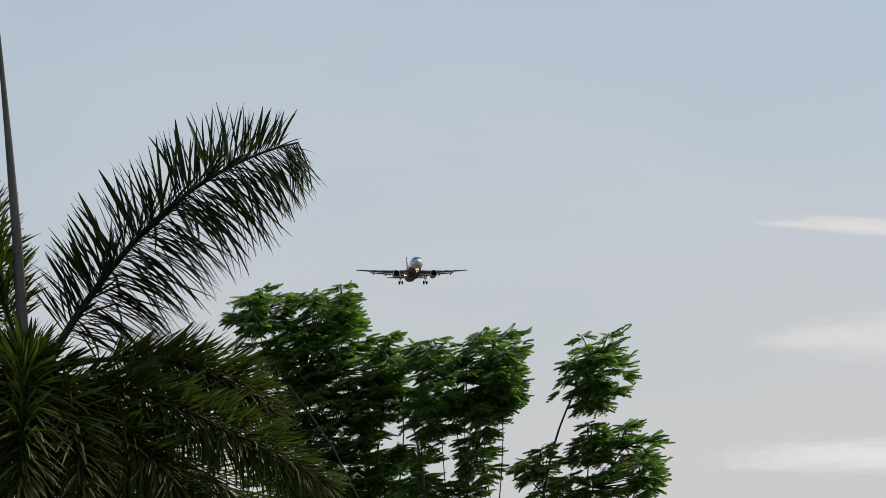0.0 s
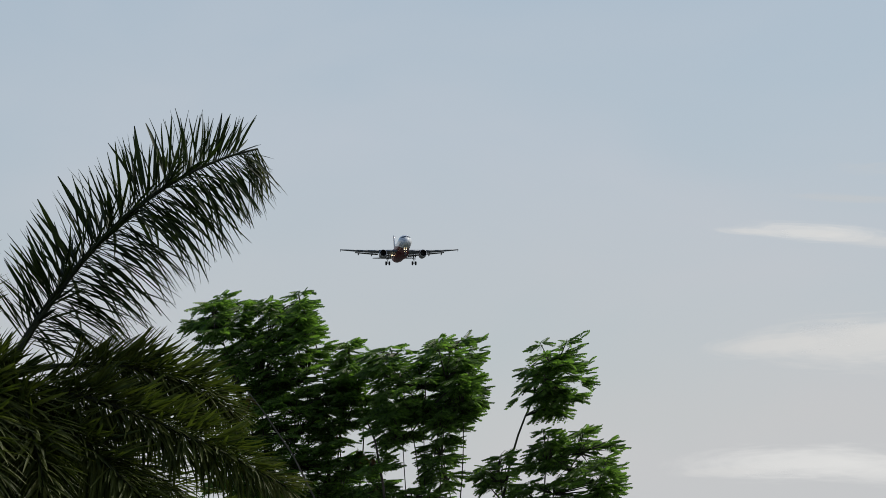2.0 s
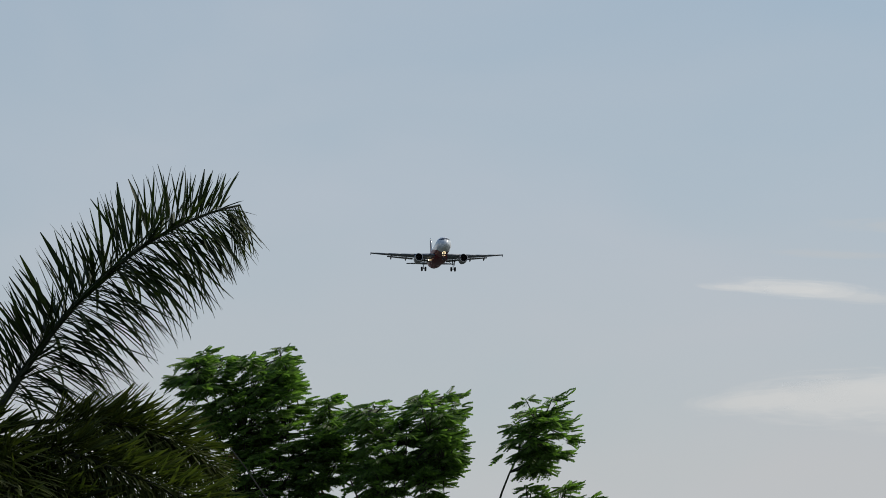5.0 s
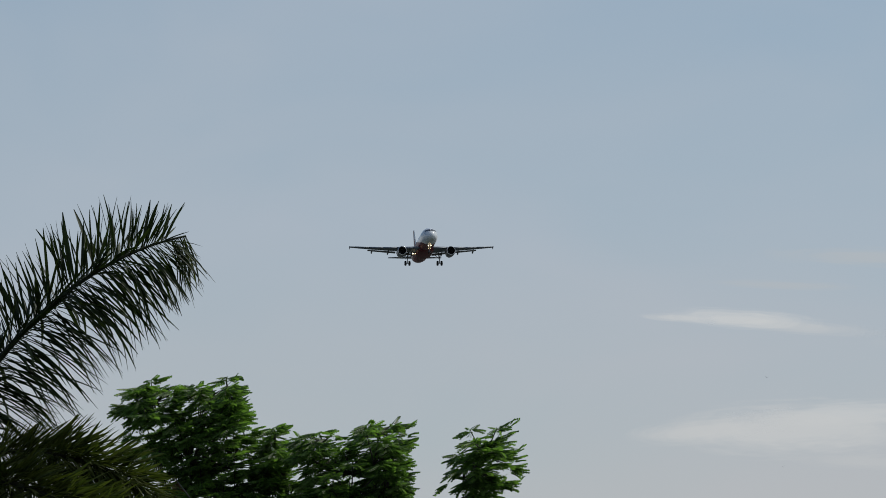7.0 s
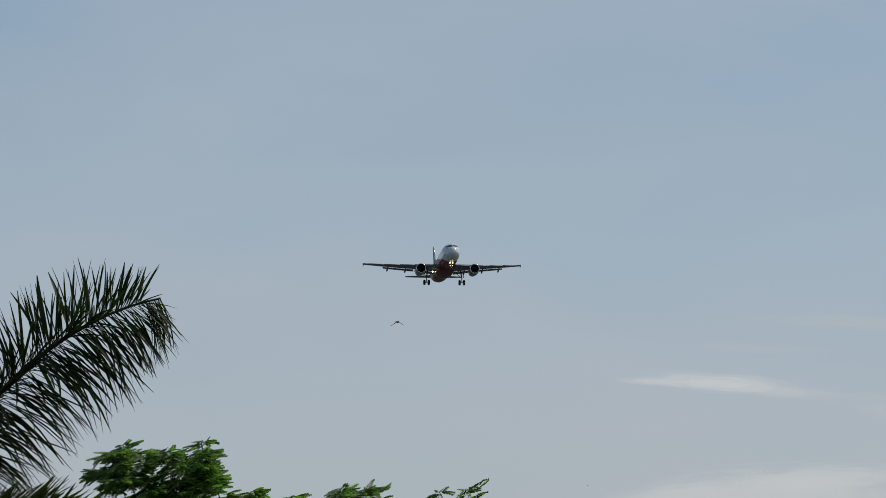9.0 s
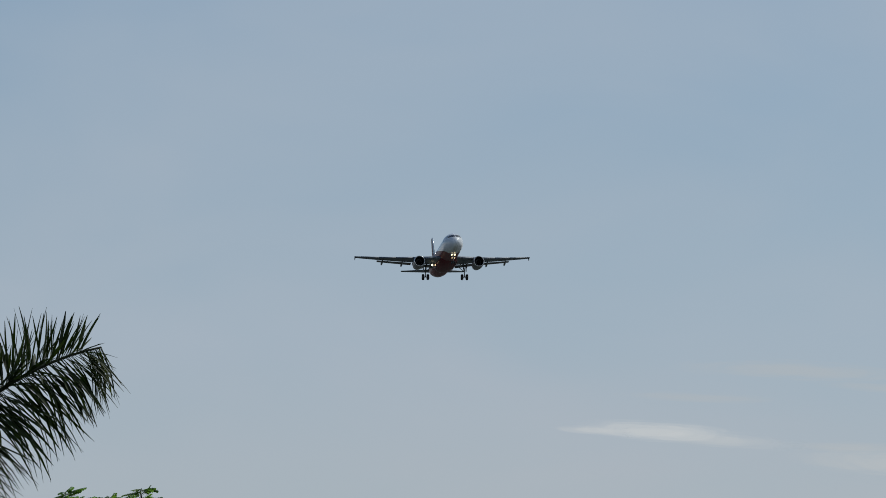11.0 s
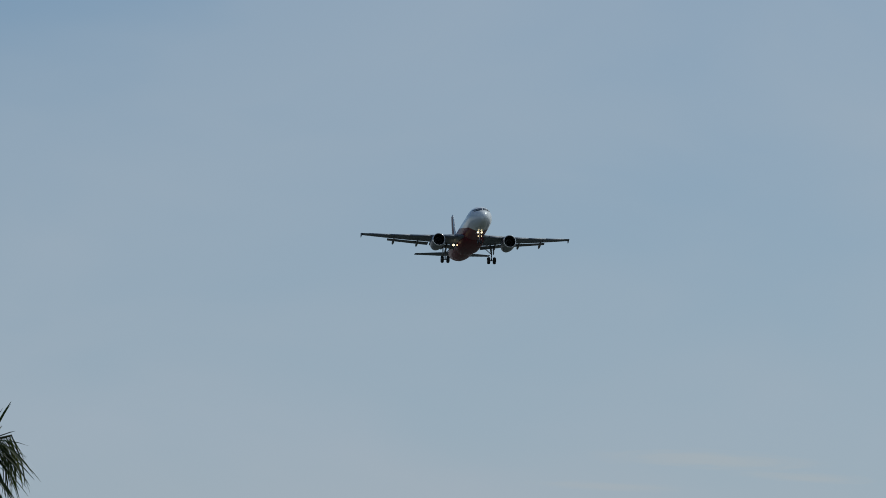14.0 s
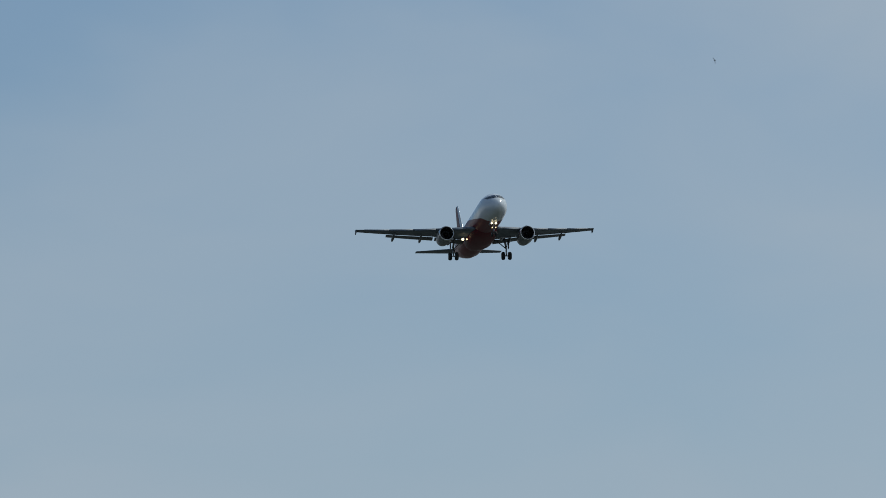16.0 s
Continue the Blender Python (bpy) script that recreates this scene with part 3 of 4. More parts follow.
def trees():
    rng = random.Random(5)
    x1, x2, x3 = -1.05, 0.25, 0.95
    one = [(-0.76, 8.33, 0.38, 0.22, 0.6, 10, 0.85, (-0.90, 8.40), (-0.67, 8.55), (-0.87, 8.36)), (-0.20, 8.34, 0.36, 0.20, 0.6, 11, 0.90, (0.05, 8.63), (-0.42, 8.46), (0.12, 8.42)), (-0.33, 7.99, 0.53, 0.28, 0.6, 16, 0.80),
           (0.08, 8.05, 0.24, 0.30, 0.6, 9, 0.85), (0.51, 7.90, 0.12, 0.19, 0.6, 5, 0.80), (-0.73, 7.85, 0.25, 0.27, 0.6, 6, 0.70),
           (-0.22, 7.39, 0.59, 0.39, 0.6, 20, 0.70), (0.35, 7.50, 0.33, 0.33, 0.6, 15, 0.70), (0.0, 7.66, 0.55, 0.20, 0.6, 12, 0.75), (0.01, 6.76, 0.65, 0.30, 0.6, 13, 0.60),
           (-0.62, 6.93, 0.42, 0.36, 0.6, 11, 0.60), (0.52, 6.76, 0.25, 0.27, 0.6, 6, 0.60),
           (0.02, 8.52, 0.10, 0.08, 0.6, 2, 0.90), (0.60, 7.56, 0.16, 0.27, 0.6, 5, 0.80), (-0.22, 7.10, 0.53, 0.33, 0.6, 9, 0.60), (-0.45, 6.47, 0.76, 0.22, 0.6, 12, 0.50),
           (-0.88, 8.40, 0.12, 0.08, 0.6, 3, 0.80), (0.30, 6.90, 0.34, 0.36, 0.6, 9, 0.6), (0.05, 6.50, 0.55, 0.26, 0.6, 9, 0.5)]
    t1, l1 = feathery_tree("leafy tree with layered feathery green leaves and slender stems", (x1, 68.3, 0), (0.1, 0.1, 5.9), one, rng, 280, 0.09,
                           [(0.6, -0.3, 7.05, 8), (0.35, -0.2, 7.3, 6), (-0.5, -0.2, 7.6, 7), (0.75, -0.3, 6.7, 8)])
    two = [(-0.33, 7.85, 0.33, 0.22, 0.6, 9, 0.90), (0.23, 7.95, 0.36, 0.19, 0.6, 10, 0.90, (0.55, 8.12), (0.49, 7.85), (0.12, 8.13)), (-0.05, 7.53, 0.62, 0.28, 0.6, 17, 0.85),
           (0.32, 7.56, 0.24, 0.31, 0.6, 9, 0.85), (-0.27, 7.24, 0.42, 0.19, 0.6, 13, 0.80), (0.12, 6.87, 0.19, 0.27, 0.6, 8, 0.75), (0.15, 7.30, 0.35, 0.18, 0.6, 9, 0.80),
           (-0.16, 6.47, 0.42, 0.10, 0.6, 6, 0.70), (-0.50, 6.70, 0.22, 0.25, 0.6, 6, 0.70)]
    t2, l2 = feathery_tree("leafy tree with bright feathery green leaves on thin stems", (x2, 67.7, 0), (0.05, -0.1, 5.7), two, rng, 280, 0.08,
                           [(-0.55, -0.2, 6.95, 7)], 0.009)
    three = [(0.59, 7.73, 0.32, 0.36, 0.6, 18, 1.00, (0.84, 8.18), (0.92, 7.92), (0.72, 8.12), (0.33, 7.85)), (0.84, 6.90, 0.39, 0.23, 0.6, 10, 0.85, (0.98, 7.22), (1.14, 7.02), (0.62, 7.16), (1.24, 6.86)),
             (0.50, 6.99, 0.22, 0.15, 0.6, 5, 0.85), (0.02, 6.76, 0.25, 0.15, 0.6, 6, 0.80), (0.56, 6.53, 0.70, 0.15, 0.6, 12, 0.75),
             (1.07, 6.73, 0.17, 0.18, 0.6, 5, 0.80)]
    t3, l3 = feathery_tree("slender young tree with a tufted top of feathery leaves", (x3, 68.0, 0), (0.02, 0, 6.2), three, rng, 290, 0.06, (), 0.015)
    # a pale bare stem before the first tree's crown, and bare twigs above the crowns
    stem = [(0.1, 0.0, 4.4), (0.32, -0.4, 5.4), (0.25, -0.6, 6.36), (-0.05, -0.7, 6.95), (-0.36, -0.75, 7.40), (-0.50, -0.75, 7.58)]
    part("stem", (*tube(stem, [0.022, 0.016, 0.011, 0.009, 0.007, 0.004], 8), PALE_BARK), t1, "pale slender stem")
    stem = [(-0.1, 0.0, 5.0), (-0.40, -0.3, 6.1), (-0.44, -0.4, 6.6), (-0.52, -0.4, 7.05), (-0.62, -0.4, 7.3)]
    part("stem", (*tube(stem, [0.024, 0.016, 0.013, 0.010, 0.006], 8), BARK), t2)
    for tree, x, z in ((t2, 0.33, 8.10), (t2, 0.42, 8.06), (t3, 0.02, 6.98), (t3, 0.12, 7.0), (t1, -0.40, 8.55), (t3, 0.62, 8.05)):
        twig = [(x - 0.03, 0, z - 0.16), (x, 0, z - 0.07), (x + 0.02, 0, z), (x + 0.06, 0.01, z + 0.04), (x + 0.10, 0.01, z + 0.02)]
        part("bare_twig", (*tube(twig, [0.0045, 0.0035, 0.003, 0.0025, 0.002], 5), TWIG), tree)
    return (t1, l1), (t2, l2), (t3, l3)


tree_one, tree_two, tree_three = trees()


# ------------------------------------------------------------------ airliner
# nose towards -Y, the aircraft's left towards +X; stations are metres behind the nose
STATIONS = [(0.0, 0.05, -0.76), (0.08, 0.28, -0.76), (0.25, 0.52, -0.74), (0.6, 0.80, -0.69), (1.1, 1.06, -0.59), (1.7, 1.29, -0.47),
            (2.4, 1.52, -0.34), (3.2, 1.71, -0.20), (4.2, 1.87, -0.09), (5.5, 1.96, -0.01), (7, 1.975, 0), (14, 1.975, 0), (19, 1.975, 0),
            (23.5, 1.975, 0), (26, 1.90, 0.08), (28.5, 1.70, 0.28), (31, 1.38, 0.58), (33.5, 0.98, 0.88), (35.7, 0.60, 1.12),
            (37.0, 0.34, 1.25), (37.5, 0.16, 1.28)]


def body_at(s, angle, out=0.0):
    """A point on the fuselage skin; angle from the top, towards the aircraft's left."""
    for (s0, r0, z0), (s1, r1, z1) in zip(STATIONS, STATIONS[1:]):
        if s <= s1:
            break
    f = (s - s0) / (s1 - s0)
    r, z = r0 + (r1 - r0) * f + out, z0 + (z1 - z0) * f
    return Vector((r * math.sin(angle), s, z + 1.045 * r * math.cos(angle)))


def fuselage(parent):
    seg, ss = 40, []
    for (s0, _, _), (s1, _, _) in zip(STATIONS, STATIONS[1:]):
        n = max(1, int((s1 - s0) / 0.45))
        ss += [s0 + (s1 - s0) * i / n for i in range(n)]
    ss.append(37.5)
    rings = [[body_at(s, 2 * math.pi * k / seg) for k in range(seg)] for s in ss]
    verts, faces = loft(rings)
    return part("fuselage", (verts, faces, LIVERY), parent, "white fuselage with red belly and tail")


def station_of(z, angle):
    """The station at which the nose's skin, at that angle from the top, reaches the height z."""
    lo, hi = 0.1, 6.0
    for _ in range(30):
        mid = (lo + hi) / 2
        lo, hi = (mid, hi) if body_at(mid, angle).z < z else (lo, mid)
    return lo


def pane_on_body(name, z0, z1, a0, a1, parent, mat):
    """A pane let into the nose between two heights and two angles from the top."""
    verts, faces, n = [], [], 5
    for layer in (0.03, 0.004):
        for i in range(n + 1):
            for k in range(n + 1):
                a = radians(a0 + (a1 - a0) * i / n)
                verts.append(body_at(station_of(z0 + (z1 - z0) * k / n, a), a, layer))
    m = (n + 1) ** 2
    for i in range(n):
        for k in range(n):
            a = i * (n + 1) + k
            faces += [(a, a + 1, a + n + 2, a + n + 1)]
    edge = [i * (n + 1) for i in range(n + 1)] + [n * (n + 1) + k for k in range(1, n + 1)] + \
           [i * (n + 1) + n for i in range(n - 1, -1, -1)] + [k for k in range(n - 1, 0, -1)]
    for a, b in zip(edge, edge[1:] + edge[:1]):
        faces.append((a, b, b + m, a + m))
    return part(name, (verts, faces, mat), parent)


def foil(le, te, z, thick, x, twist=0.0):
    """A wing section between two stations at the span x: a rounded nose, a sharp tail."""
    pts, c = [], te - le
    for u, t in ((0, 0), (0.02, 0.42), (0.08, 0.78), (0.22, 1.0), (0.45, 0.92), (0.72, 0.5), (1, 0.03)):
        pts.append((u, t * 0.55))
    for u, t in ((0.72, 0.35), (0.45, 0.7), (0.22, 0.8), (0.08, 0.62), (0.02, 0.32)):
        pts.append((u, -t * 0.45))
    return [Vector((x, le + u * c, z + t * thick * c - twist * u * c)) for u, t in pts]


def wing_z(x):
    f = max(0.0, (x - 1.6) / 15.4)
    return -1.28 + 1.62 * f + 0.46 * f * f


def wing_le(x):
    return 11.3 + (x - 1.6) * 0.585 if x > 3 else 10.6 + x * 0.54


def wing_te(x):
    return 18.55 if x < 6.4 else 18.55 + (x - 6.4) * 0.298


def wing(parent, side):
    xs = [1.2, 2.2, 3.2, 4.6, 6.4, 8.5, 10.5, 12.5, 14.5, 16.2, 16.95]
    rings = [foil(wing_le(x), wing_te(x), wing_z(x), 0.128 - 0.0025 * x, x * side) for x in xs]
    ob = part("wing", (*loft(rings), WING_GREY), parent)
    # wingtip fence
    x = 17.0
    fence = [[Vector((side * (x + dx), y, wing_z(x) + z)) for y, z in ((20.35, 0.02), (21.2, 0.26), (22.0, 0.36), (22.05, 0.0), (21.9, -0.36), (21.2, -0.28))]
             for dx in (-0.04, 0.04)]
    part("wingtip_fence", (*loft(fence), WING_GREY), ob)
    # drooped slats along the leading edge
    for x0, x1 in ((2.6, 4.9), (6.7, 9.6), (9.7, 12.7), (12.8, 16.0)):
        rs = []
        for x in (x0, (x0 + x1) / 2, x1):
            le, z, c = wing_le(x), wing_z(x), 0.75 - 0.02 * x
            rs.append([Vector((side * x, le + dy * c, z + dz * c)) for dy, dz in
                       ((-0.42, -0.34), (-0.30, -0.10), (0.02, 0.16), (0.42, 0.24), (0.30, 0.17), (-0.04, 0.02), (-0.24, -0.22))])
        part("slat", (*loft(rs), WING_GREY), ob)
    # extended flaps
    for x0, x1 in ((2.1, 6.25), (6.5, 12.9)):
        rs = []
        for x in (x0, (x0 + x1) / 2, x1):
            te, z, c = wing_te(x) - 0.30, wing_z(x) - 0.01, 1.30 - 0.045 * x
            ring = foil(0, c, 0, 0.13, side * x)
            a = radians(15)
            rs.append([Vector((v.x, te + v.y * math.cos(a) + v.z * math.sin(a), z - 0.14 - v.y * math.sin(a) + v.z * math.cos(a))) for v in ring])
        part("flap", (*loft(rs), FLAP_GREY), ob)
    # flap track fairings
    for x in (4.3, 8.3, 12.0):
        te, z = wing_te(x), wing_z(x)
        path = [(side * x, te - 2.1, z - 0.25), (side * x, te - 1.2, z - 0.52), (side * x, te - 0.1, z - 0.66), (side * x, te + 0.4, z - 0.76),
                (side * x, te + 0.75, z - 0.84)]
        part("flap_fairing", (*tube(path, [0.03, 0.17, 0.20, 0.15, 0.02], 8), FLAP_GREY), ob)
    lamp_at = Vector((side * 2.75, 15.2, -1.95))
    lit = side < 0
    part("landing_light", (*disc(lamp_at, 0.19), LAMP_LIT if lit else LENS), ob, "lit landing light" if lit else "")
    if lit:
        part("landing_light", (*disc(lamp_at + Vector((0.55, -0.2, -0.04)), 0.11), LAMP_TAXI), ob, "lit landing light")
    return ob


def disc(at, radius, sides=14, depth=0.10):
    """A domed lens that faces forward."""
    rings = []
    for r, y in ((1.0, depth), (1.0, 0.0), (0.7, -0.04), (0.3, -0.06)):
        rings.append([Vector(at) + Vector((radius * r * math.cos(2 * math.pi * k / sides), y, radius * r * math.sin(2 * math.pi * k / sides))) for k in range(sides)])
    return loft(rings)


def ring_at(centre, r, y, sides=32, squash=1.0):
    return [Vector((centre[0] + r * math.cos(2 * math.pi * k / sides), y, centre[1] + squash * r * math.sin(2 * math.pi * k / sides))) for k in range(sides)]


def engine(parent, side):
    c = (side * 5.75, -2.15)
    outer = [(0.90, 10.75), (1.00, 10.72), (1.05, 10.85), (1.09, 11.3), (1.11, 12.2), (1.09, 13.2), (0.98, 14.3), (0.86, 15.0)]
    rings = [ring_at(c, r, y) for r, y in outer]
    nac = part("engine", (*loft(rings, False), NACELLE), parent, "pale grey engine nacelle with dark intake")
    lip = [ring_at(c, r, y) for r, y in ((0.86, 11.05), (0.88, 10.80), (0.93, 10.70), (0.99, 10.68), (1.045, 10.80), (1.065, 10.95))]
    part("intake_lip", (*loft(lip, False), BARE), nac, "bare metal intake lip")
    part("intake_duct", (*loft([ring_at(c, r, y) for r, y in ((0.865, 11.0), (0.84, 11.5), (0.84, 12.1), (0.05, 12.12))], False), DARK), nac, "dark intake duct")
    blades = []
    for k in range(22):
        a, b = 2 * math.pi * k / 22, 2 * math.pi * (k + 0.62) / 22
        q = []
        for r, t, y in ((0.24, a, 11.72), (0.82, a + 0.10, 11.62), (0.82, b + 0.10, 11.86), (0.24, b, 11.9)):
            q.append(Vector((c[0] + r * math.cos(t), y, c[1] + r * math.sin(t))))
        blades.append((q + [v + Vector((0, 0.02, 0)) for v in q], [(0, 1, 2, 3), (7, 6, 5, 4), (0, 4, 5, 1), (1, 5, 6, 2), (2, 6, 7, 3), (3, 7, 4, 0)]))
    part("fan", (*joined(blades), FAN), nac)
    part("spinner", (*loft([ring_at(c, r, y, 16) for r, y in ((0.01, 11.30), (0.12, 11.42), (0.21, 11.6), (0.25, 11.85))]), FAN), nac)
    part("exhaust", (*loft([ring_at(c, r, y, 24) for r, y in ((0.80, 14.6), (0.62, 15.2), (0.45, 16.1), (0.30, 16.2))]), BARE), nac)
    z0 = wing_z(5.75)
    pyl = [[Vector((c[0] + dx * w, y, z)) for dx, z in ((-1, zb), (1, zb), (1, zt), (-1, zt))]
           for y, zb, zt, w in ((11.4, -1.02, -0.95, 0.06), (13.0, -1.05, z0 - 0.05, 0.16), (15.0, -1.25, z0 - 0.1, 0.17), (17.4, -0.95, z0 - 0.15, 0.06))]
    part("pylon", (*loft(pyl), WING_GREY), nac)
    return nac


def wheel_shape(x, y, z, r, w, sides=24):
    rings = [[Vector((x + dx * w, y + r * k * math.cos(2 * math.pi * i / sides), z + r * k * math.sin(2 * math.pi * i / sides))) for i in range(sides)]
             for dx, k in ((-0.5, 0.55), (-0.5, 0.84), (-0.32, 0.97), (0, 1.0), (0.32, 0.97), (0.5, 0.84), (0.5, 0.55))]
    return loft(rings)


def wheel(parent, x, y, z, r, w):
    ob = part("wheel", (*wheel_shape(x, y, z, r, w), TYRE), parent)
    part("rim", (*wheel_shape(x, y, z, r * 0.52, w * 1.04, 16), STEEL), ob)


def main_gear(parent, side):
    x = side * 3.8
    ob = part("main_gear", (*joined([tube([(x - side * 0.25, 17.55, -1.25), (x, 17.7, -2.6)], [0.17, 0.15], 12),
                                      tube([(x, 17.7, -2.55), (x, 17.7, -3.86)], [0.10, 0.10], 12),
                                      tube([(x - 0.62, 17.7, -3.80), (x + 0.62, 17.7, -3.80)], [0.075, 0.075], 10)]), STEEL), parent)
    part("side_brace", (*joined([tube([(x - side * 1.65, 17.5, -1.5), (x - side * 0.75, 17.6, -2.15), (x - side * 0.05, 17.68, -2.75)], [0.07, 0.075, 0.07], 8),
                                 tube([(x, 18.0, -2.7), (x, 18.15, -3.2), (x, 17.85, -3.7)], [0.04, 0.04, 0.04], 6)]), STEEL), ob)
    door = [[Vector((x + side * (0.32 + dx), y, z)) for y, z in ((17.0, -1.3), (18.4, -1.3), (18.2, -2.75), (17.25, -2.75))] for dx in (0, 0.05)]
    part("gear_door", (*loft(door), FLAP_GREY), ob)
    for dx in (-0.47, 0.47):
        wheel(ob, x + dx, 17.7, -3.80, 0.58, 0.44)


def nose_gear(parent):
    ob = part("nose_gear", (*joined([tube([(0, 4.8, -1.75), (0, 5.05, -2.9)], [0.11, 0.10], 12), tube([(0, 5.05, -2.85), (0, 5.1, -3.75)], [0.065, 0.065], 10),
                                     tube([(-0.33, 5.1, -3.72), (0.33, 5.1, -3.72)], [0.05, 0.05], 8),
                                     tube([(0, 6.3, -1.8), (0, 5.1, -2.7)], [0.06, 0.06], 8)]), STEEL), parent)
    for dx in (-0.25, 0.25):
        wheel(ob, dx, 5.1, -3.72, 0.38, 0.22)
    for side in (-1, 1):
        door = [[Vector((side * (0.42 + dx), y, z)) for y, z in ((4.2, -1.75), (6.3, -1.8), (6.2, -2.25), (4.3, -2.2))] for dx in (0, 0.04)]
        part("gear_door", (*loft(door), WHITE), ob)
        part("landing_light", (*disc((side * 0.29, 4.75, -2.25), 0.14), LAMP_LIT), ob, "lit take-off light")
        part("taxi_light", (*disc((side * 0.24, 4.78, -2.85), 0.08), LAMP_TAXI), ob, "lit turn-off light")


def airliner():
    plane = thing("airliner", "white and red twin-engine airliner with gear down and lights lit", "airplane")
    body = fuselage(plane)
    for sign in (-1, 1):
        pane_on_body("cockpit_window", 0.52, 1.10, sign * 2.5, sign * 29, body, GLASS_DARK)
        pane_on_body("cockpit_window", 0.52, 1.07, sign * 31, sign * 45, body, GLASS_DARK)
        pane_on_body("cockpit_window", 0.54, 1.0, sign * 47, sign * 54, body, GLASS_DARK)
    # belly fairing
    rings = []
    for s, w, d in ((10.4, 0.6, 1.9), (11.4, 1.5, 2.14), (13, 2.0, 2.42), (16, 2.1, 2.54), (19, 1.98, 2.50), (21.2, 1.45, 2.22), (22.6, 0.6, 1.9)):
        rings.append([Vector((w * math.sin(a), s, -0.9 - (d - 0.9) * max(0.0, math.cos(a)) ** 0.6 + 0.35 * min(0.0, math.cos(a)) * -1))
                      for a in (2 * math.pi * k / 24 for k in range(24))])
    part("belly_fairing", (*loft(rings), RED), body, "red belly fairing")
    for sign in (-1, 1):
        wing(plane, sign)
        engine(plane, sign)
        main_gear(plane, sign)
        tail = [foil(32.1 + (x - 0.4) * 0.60, 36.0 + (x - 0.4) * 0.18, 0.80 + 0.085 * x, 0.085, sign * x, -0.06) for x in (0.4, 2.0, 4.0, 6.0, 6.22)]
        part("tailplane", (*loft(tail), WING_GREY), plane)
    nose_gear(plane)
    fin = []
    for z, le, te in ((1.2, 28.6, 35.6), (2.4, 30.4, 35.8), (4.2, 31.8, 36.2), (6.2, 33.4, 36.7), (7.7, 34.6, 37.0), (7.9, 34.9, 37.0)):
        c = te - le
        fin.append([Vector((t * 0.04 * c, le + u * c, z)) for u, t in ((0, 0), (0.03, 0.4), (0.2, 0.95), (0.45, 0.9), (0.75, 0.45), (1, 0.02),
                                                                        (0.75, -0.45), (0.45, -0.9), (0.2, -0.95), (0.03, -0.4))])
    fv, ff = loft(fin)
    index = [0 if sum(fv[i].y - 0.72 * fv[i].z for i in f) / len(f) < 29.6 else 1 for f in ff]
    part("tail_fin", mesh_of("tail_fin", fv, ff, None, mats=[WHITE, RED], index=index), plane, "white and red tail fin")
    return plane


plane = airliner()


# ------------------------------------------------------------------ birds
def bird(label, length, span, broad, pale=False):
    """A bird that flies towards +X: body with head and beak, two hinged wings, a tail."""
    ob = thing("bird", label, "bird", group="flying birds")
    l = length
    body = tube([(-0.34 * l, 0, 0.01 * l), (-0.2 * l, 0, 0), (0, 0, -0.02 * l), (0.2 * l, 0, 0), (0.32 * l, 0, 0.03 * l), (0.42 * l, 0, 0.035 * l), (0.47 * l, 0, 0.02 * l), (0.53 * l, 0, 0.01 * l)],
                [0.03 * l, 0.085 * l, 0.13 * l, 0.115 * l, 0.075 * l, 0.07 * l, 0.03 * l, 0.004 * l], 10)
    part("body", (*body, FEATHER), ob)
    tail = [[Vector((x * l, y * l * 0.5, z * l)) for y, z in ((-w, 0.012), (w, 0.012), (w, -0.006), (-w, -0.006))] for x, w in ((-0.28, 0.07), (-0.55, 0.14), (-0.70, 0.16))]
    part("tail", (*loft(tail), FEATHER), ob)
    wings = []
    for side in (-1, 1):
        rings = []
        for f, front, back in ((0.0, 0.16, -0.16), (0.3, 0.19, -0.16), (0.55, 0.15, -0.17), (0.8, 0.02, -0.20), (1.0, -0.14, -0.24)):
            rings.append([Vector((x * l * broad, side * f * span / 2, z * l)) for x, z in ((front, 0.0), ((front + back) / 2, 0.022), (back, 0.0), ((front + back) / 2, 0.006))])
        w = part("wing", (*loft(rings), FEATHER_PALE if pale else FEATHER), ob)
        w.location = (0.03 * l, side * 0.08 * l, 0.04 * l)
        wings.append((w, side))
    return ob, wings


dove = bird("dark dove in fast level flight, wings beating down", 0.225, 0.31, 1.5, True)
swallow = bird("small dark swallow gliding across the sky", 0.14, 0.26, 0.85)
swallow_low = bird("small dark swallow skimming above the treetops", 0.14, 0.26, 0.85)
far_bird = bird("tiny dark bird far off in the sky", 0.54, 0.88, 0.9)
swift = bird("tiny dark swift far off above the clouded horizon", 0.10, 0.17, 0.8)
swift_low = bird("tiny dark swift far off low over the horizon", 0.10, 0.17, 0.8)


def gnat():
    """A gnat with a humped body and two hazy wings."""
    ob = thing("insect", "tiny grey gnat flying up close by", "insect")
    part("body", (*tube([(-0.0016, 0, 0), (-0.0008, 0, 0.0003), (0.0004, 0, 0.0005), (0.0012, 0, 0.0002), (0.0016, 0, 0)],
                        [0.0002, 0.0005, 0.0006, 0.0005, 0.0002], 8), FEATHER), ob)
    for side in (-1, 1):
        rings = [[Vector((x * 0.001, side * f, z * 0.0001)) for x, z in ((w, 0), (0, 1), (-w, 0), (0, -1))] for f, w in ((0.0003, 0.2), (0.0012, 0.6), (0.0018, 0.3))]
        part("wing", (*loft(rings), FEATHER_PALE), ob)
    return ob


insect = gnat()


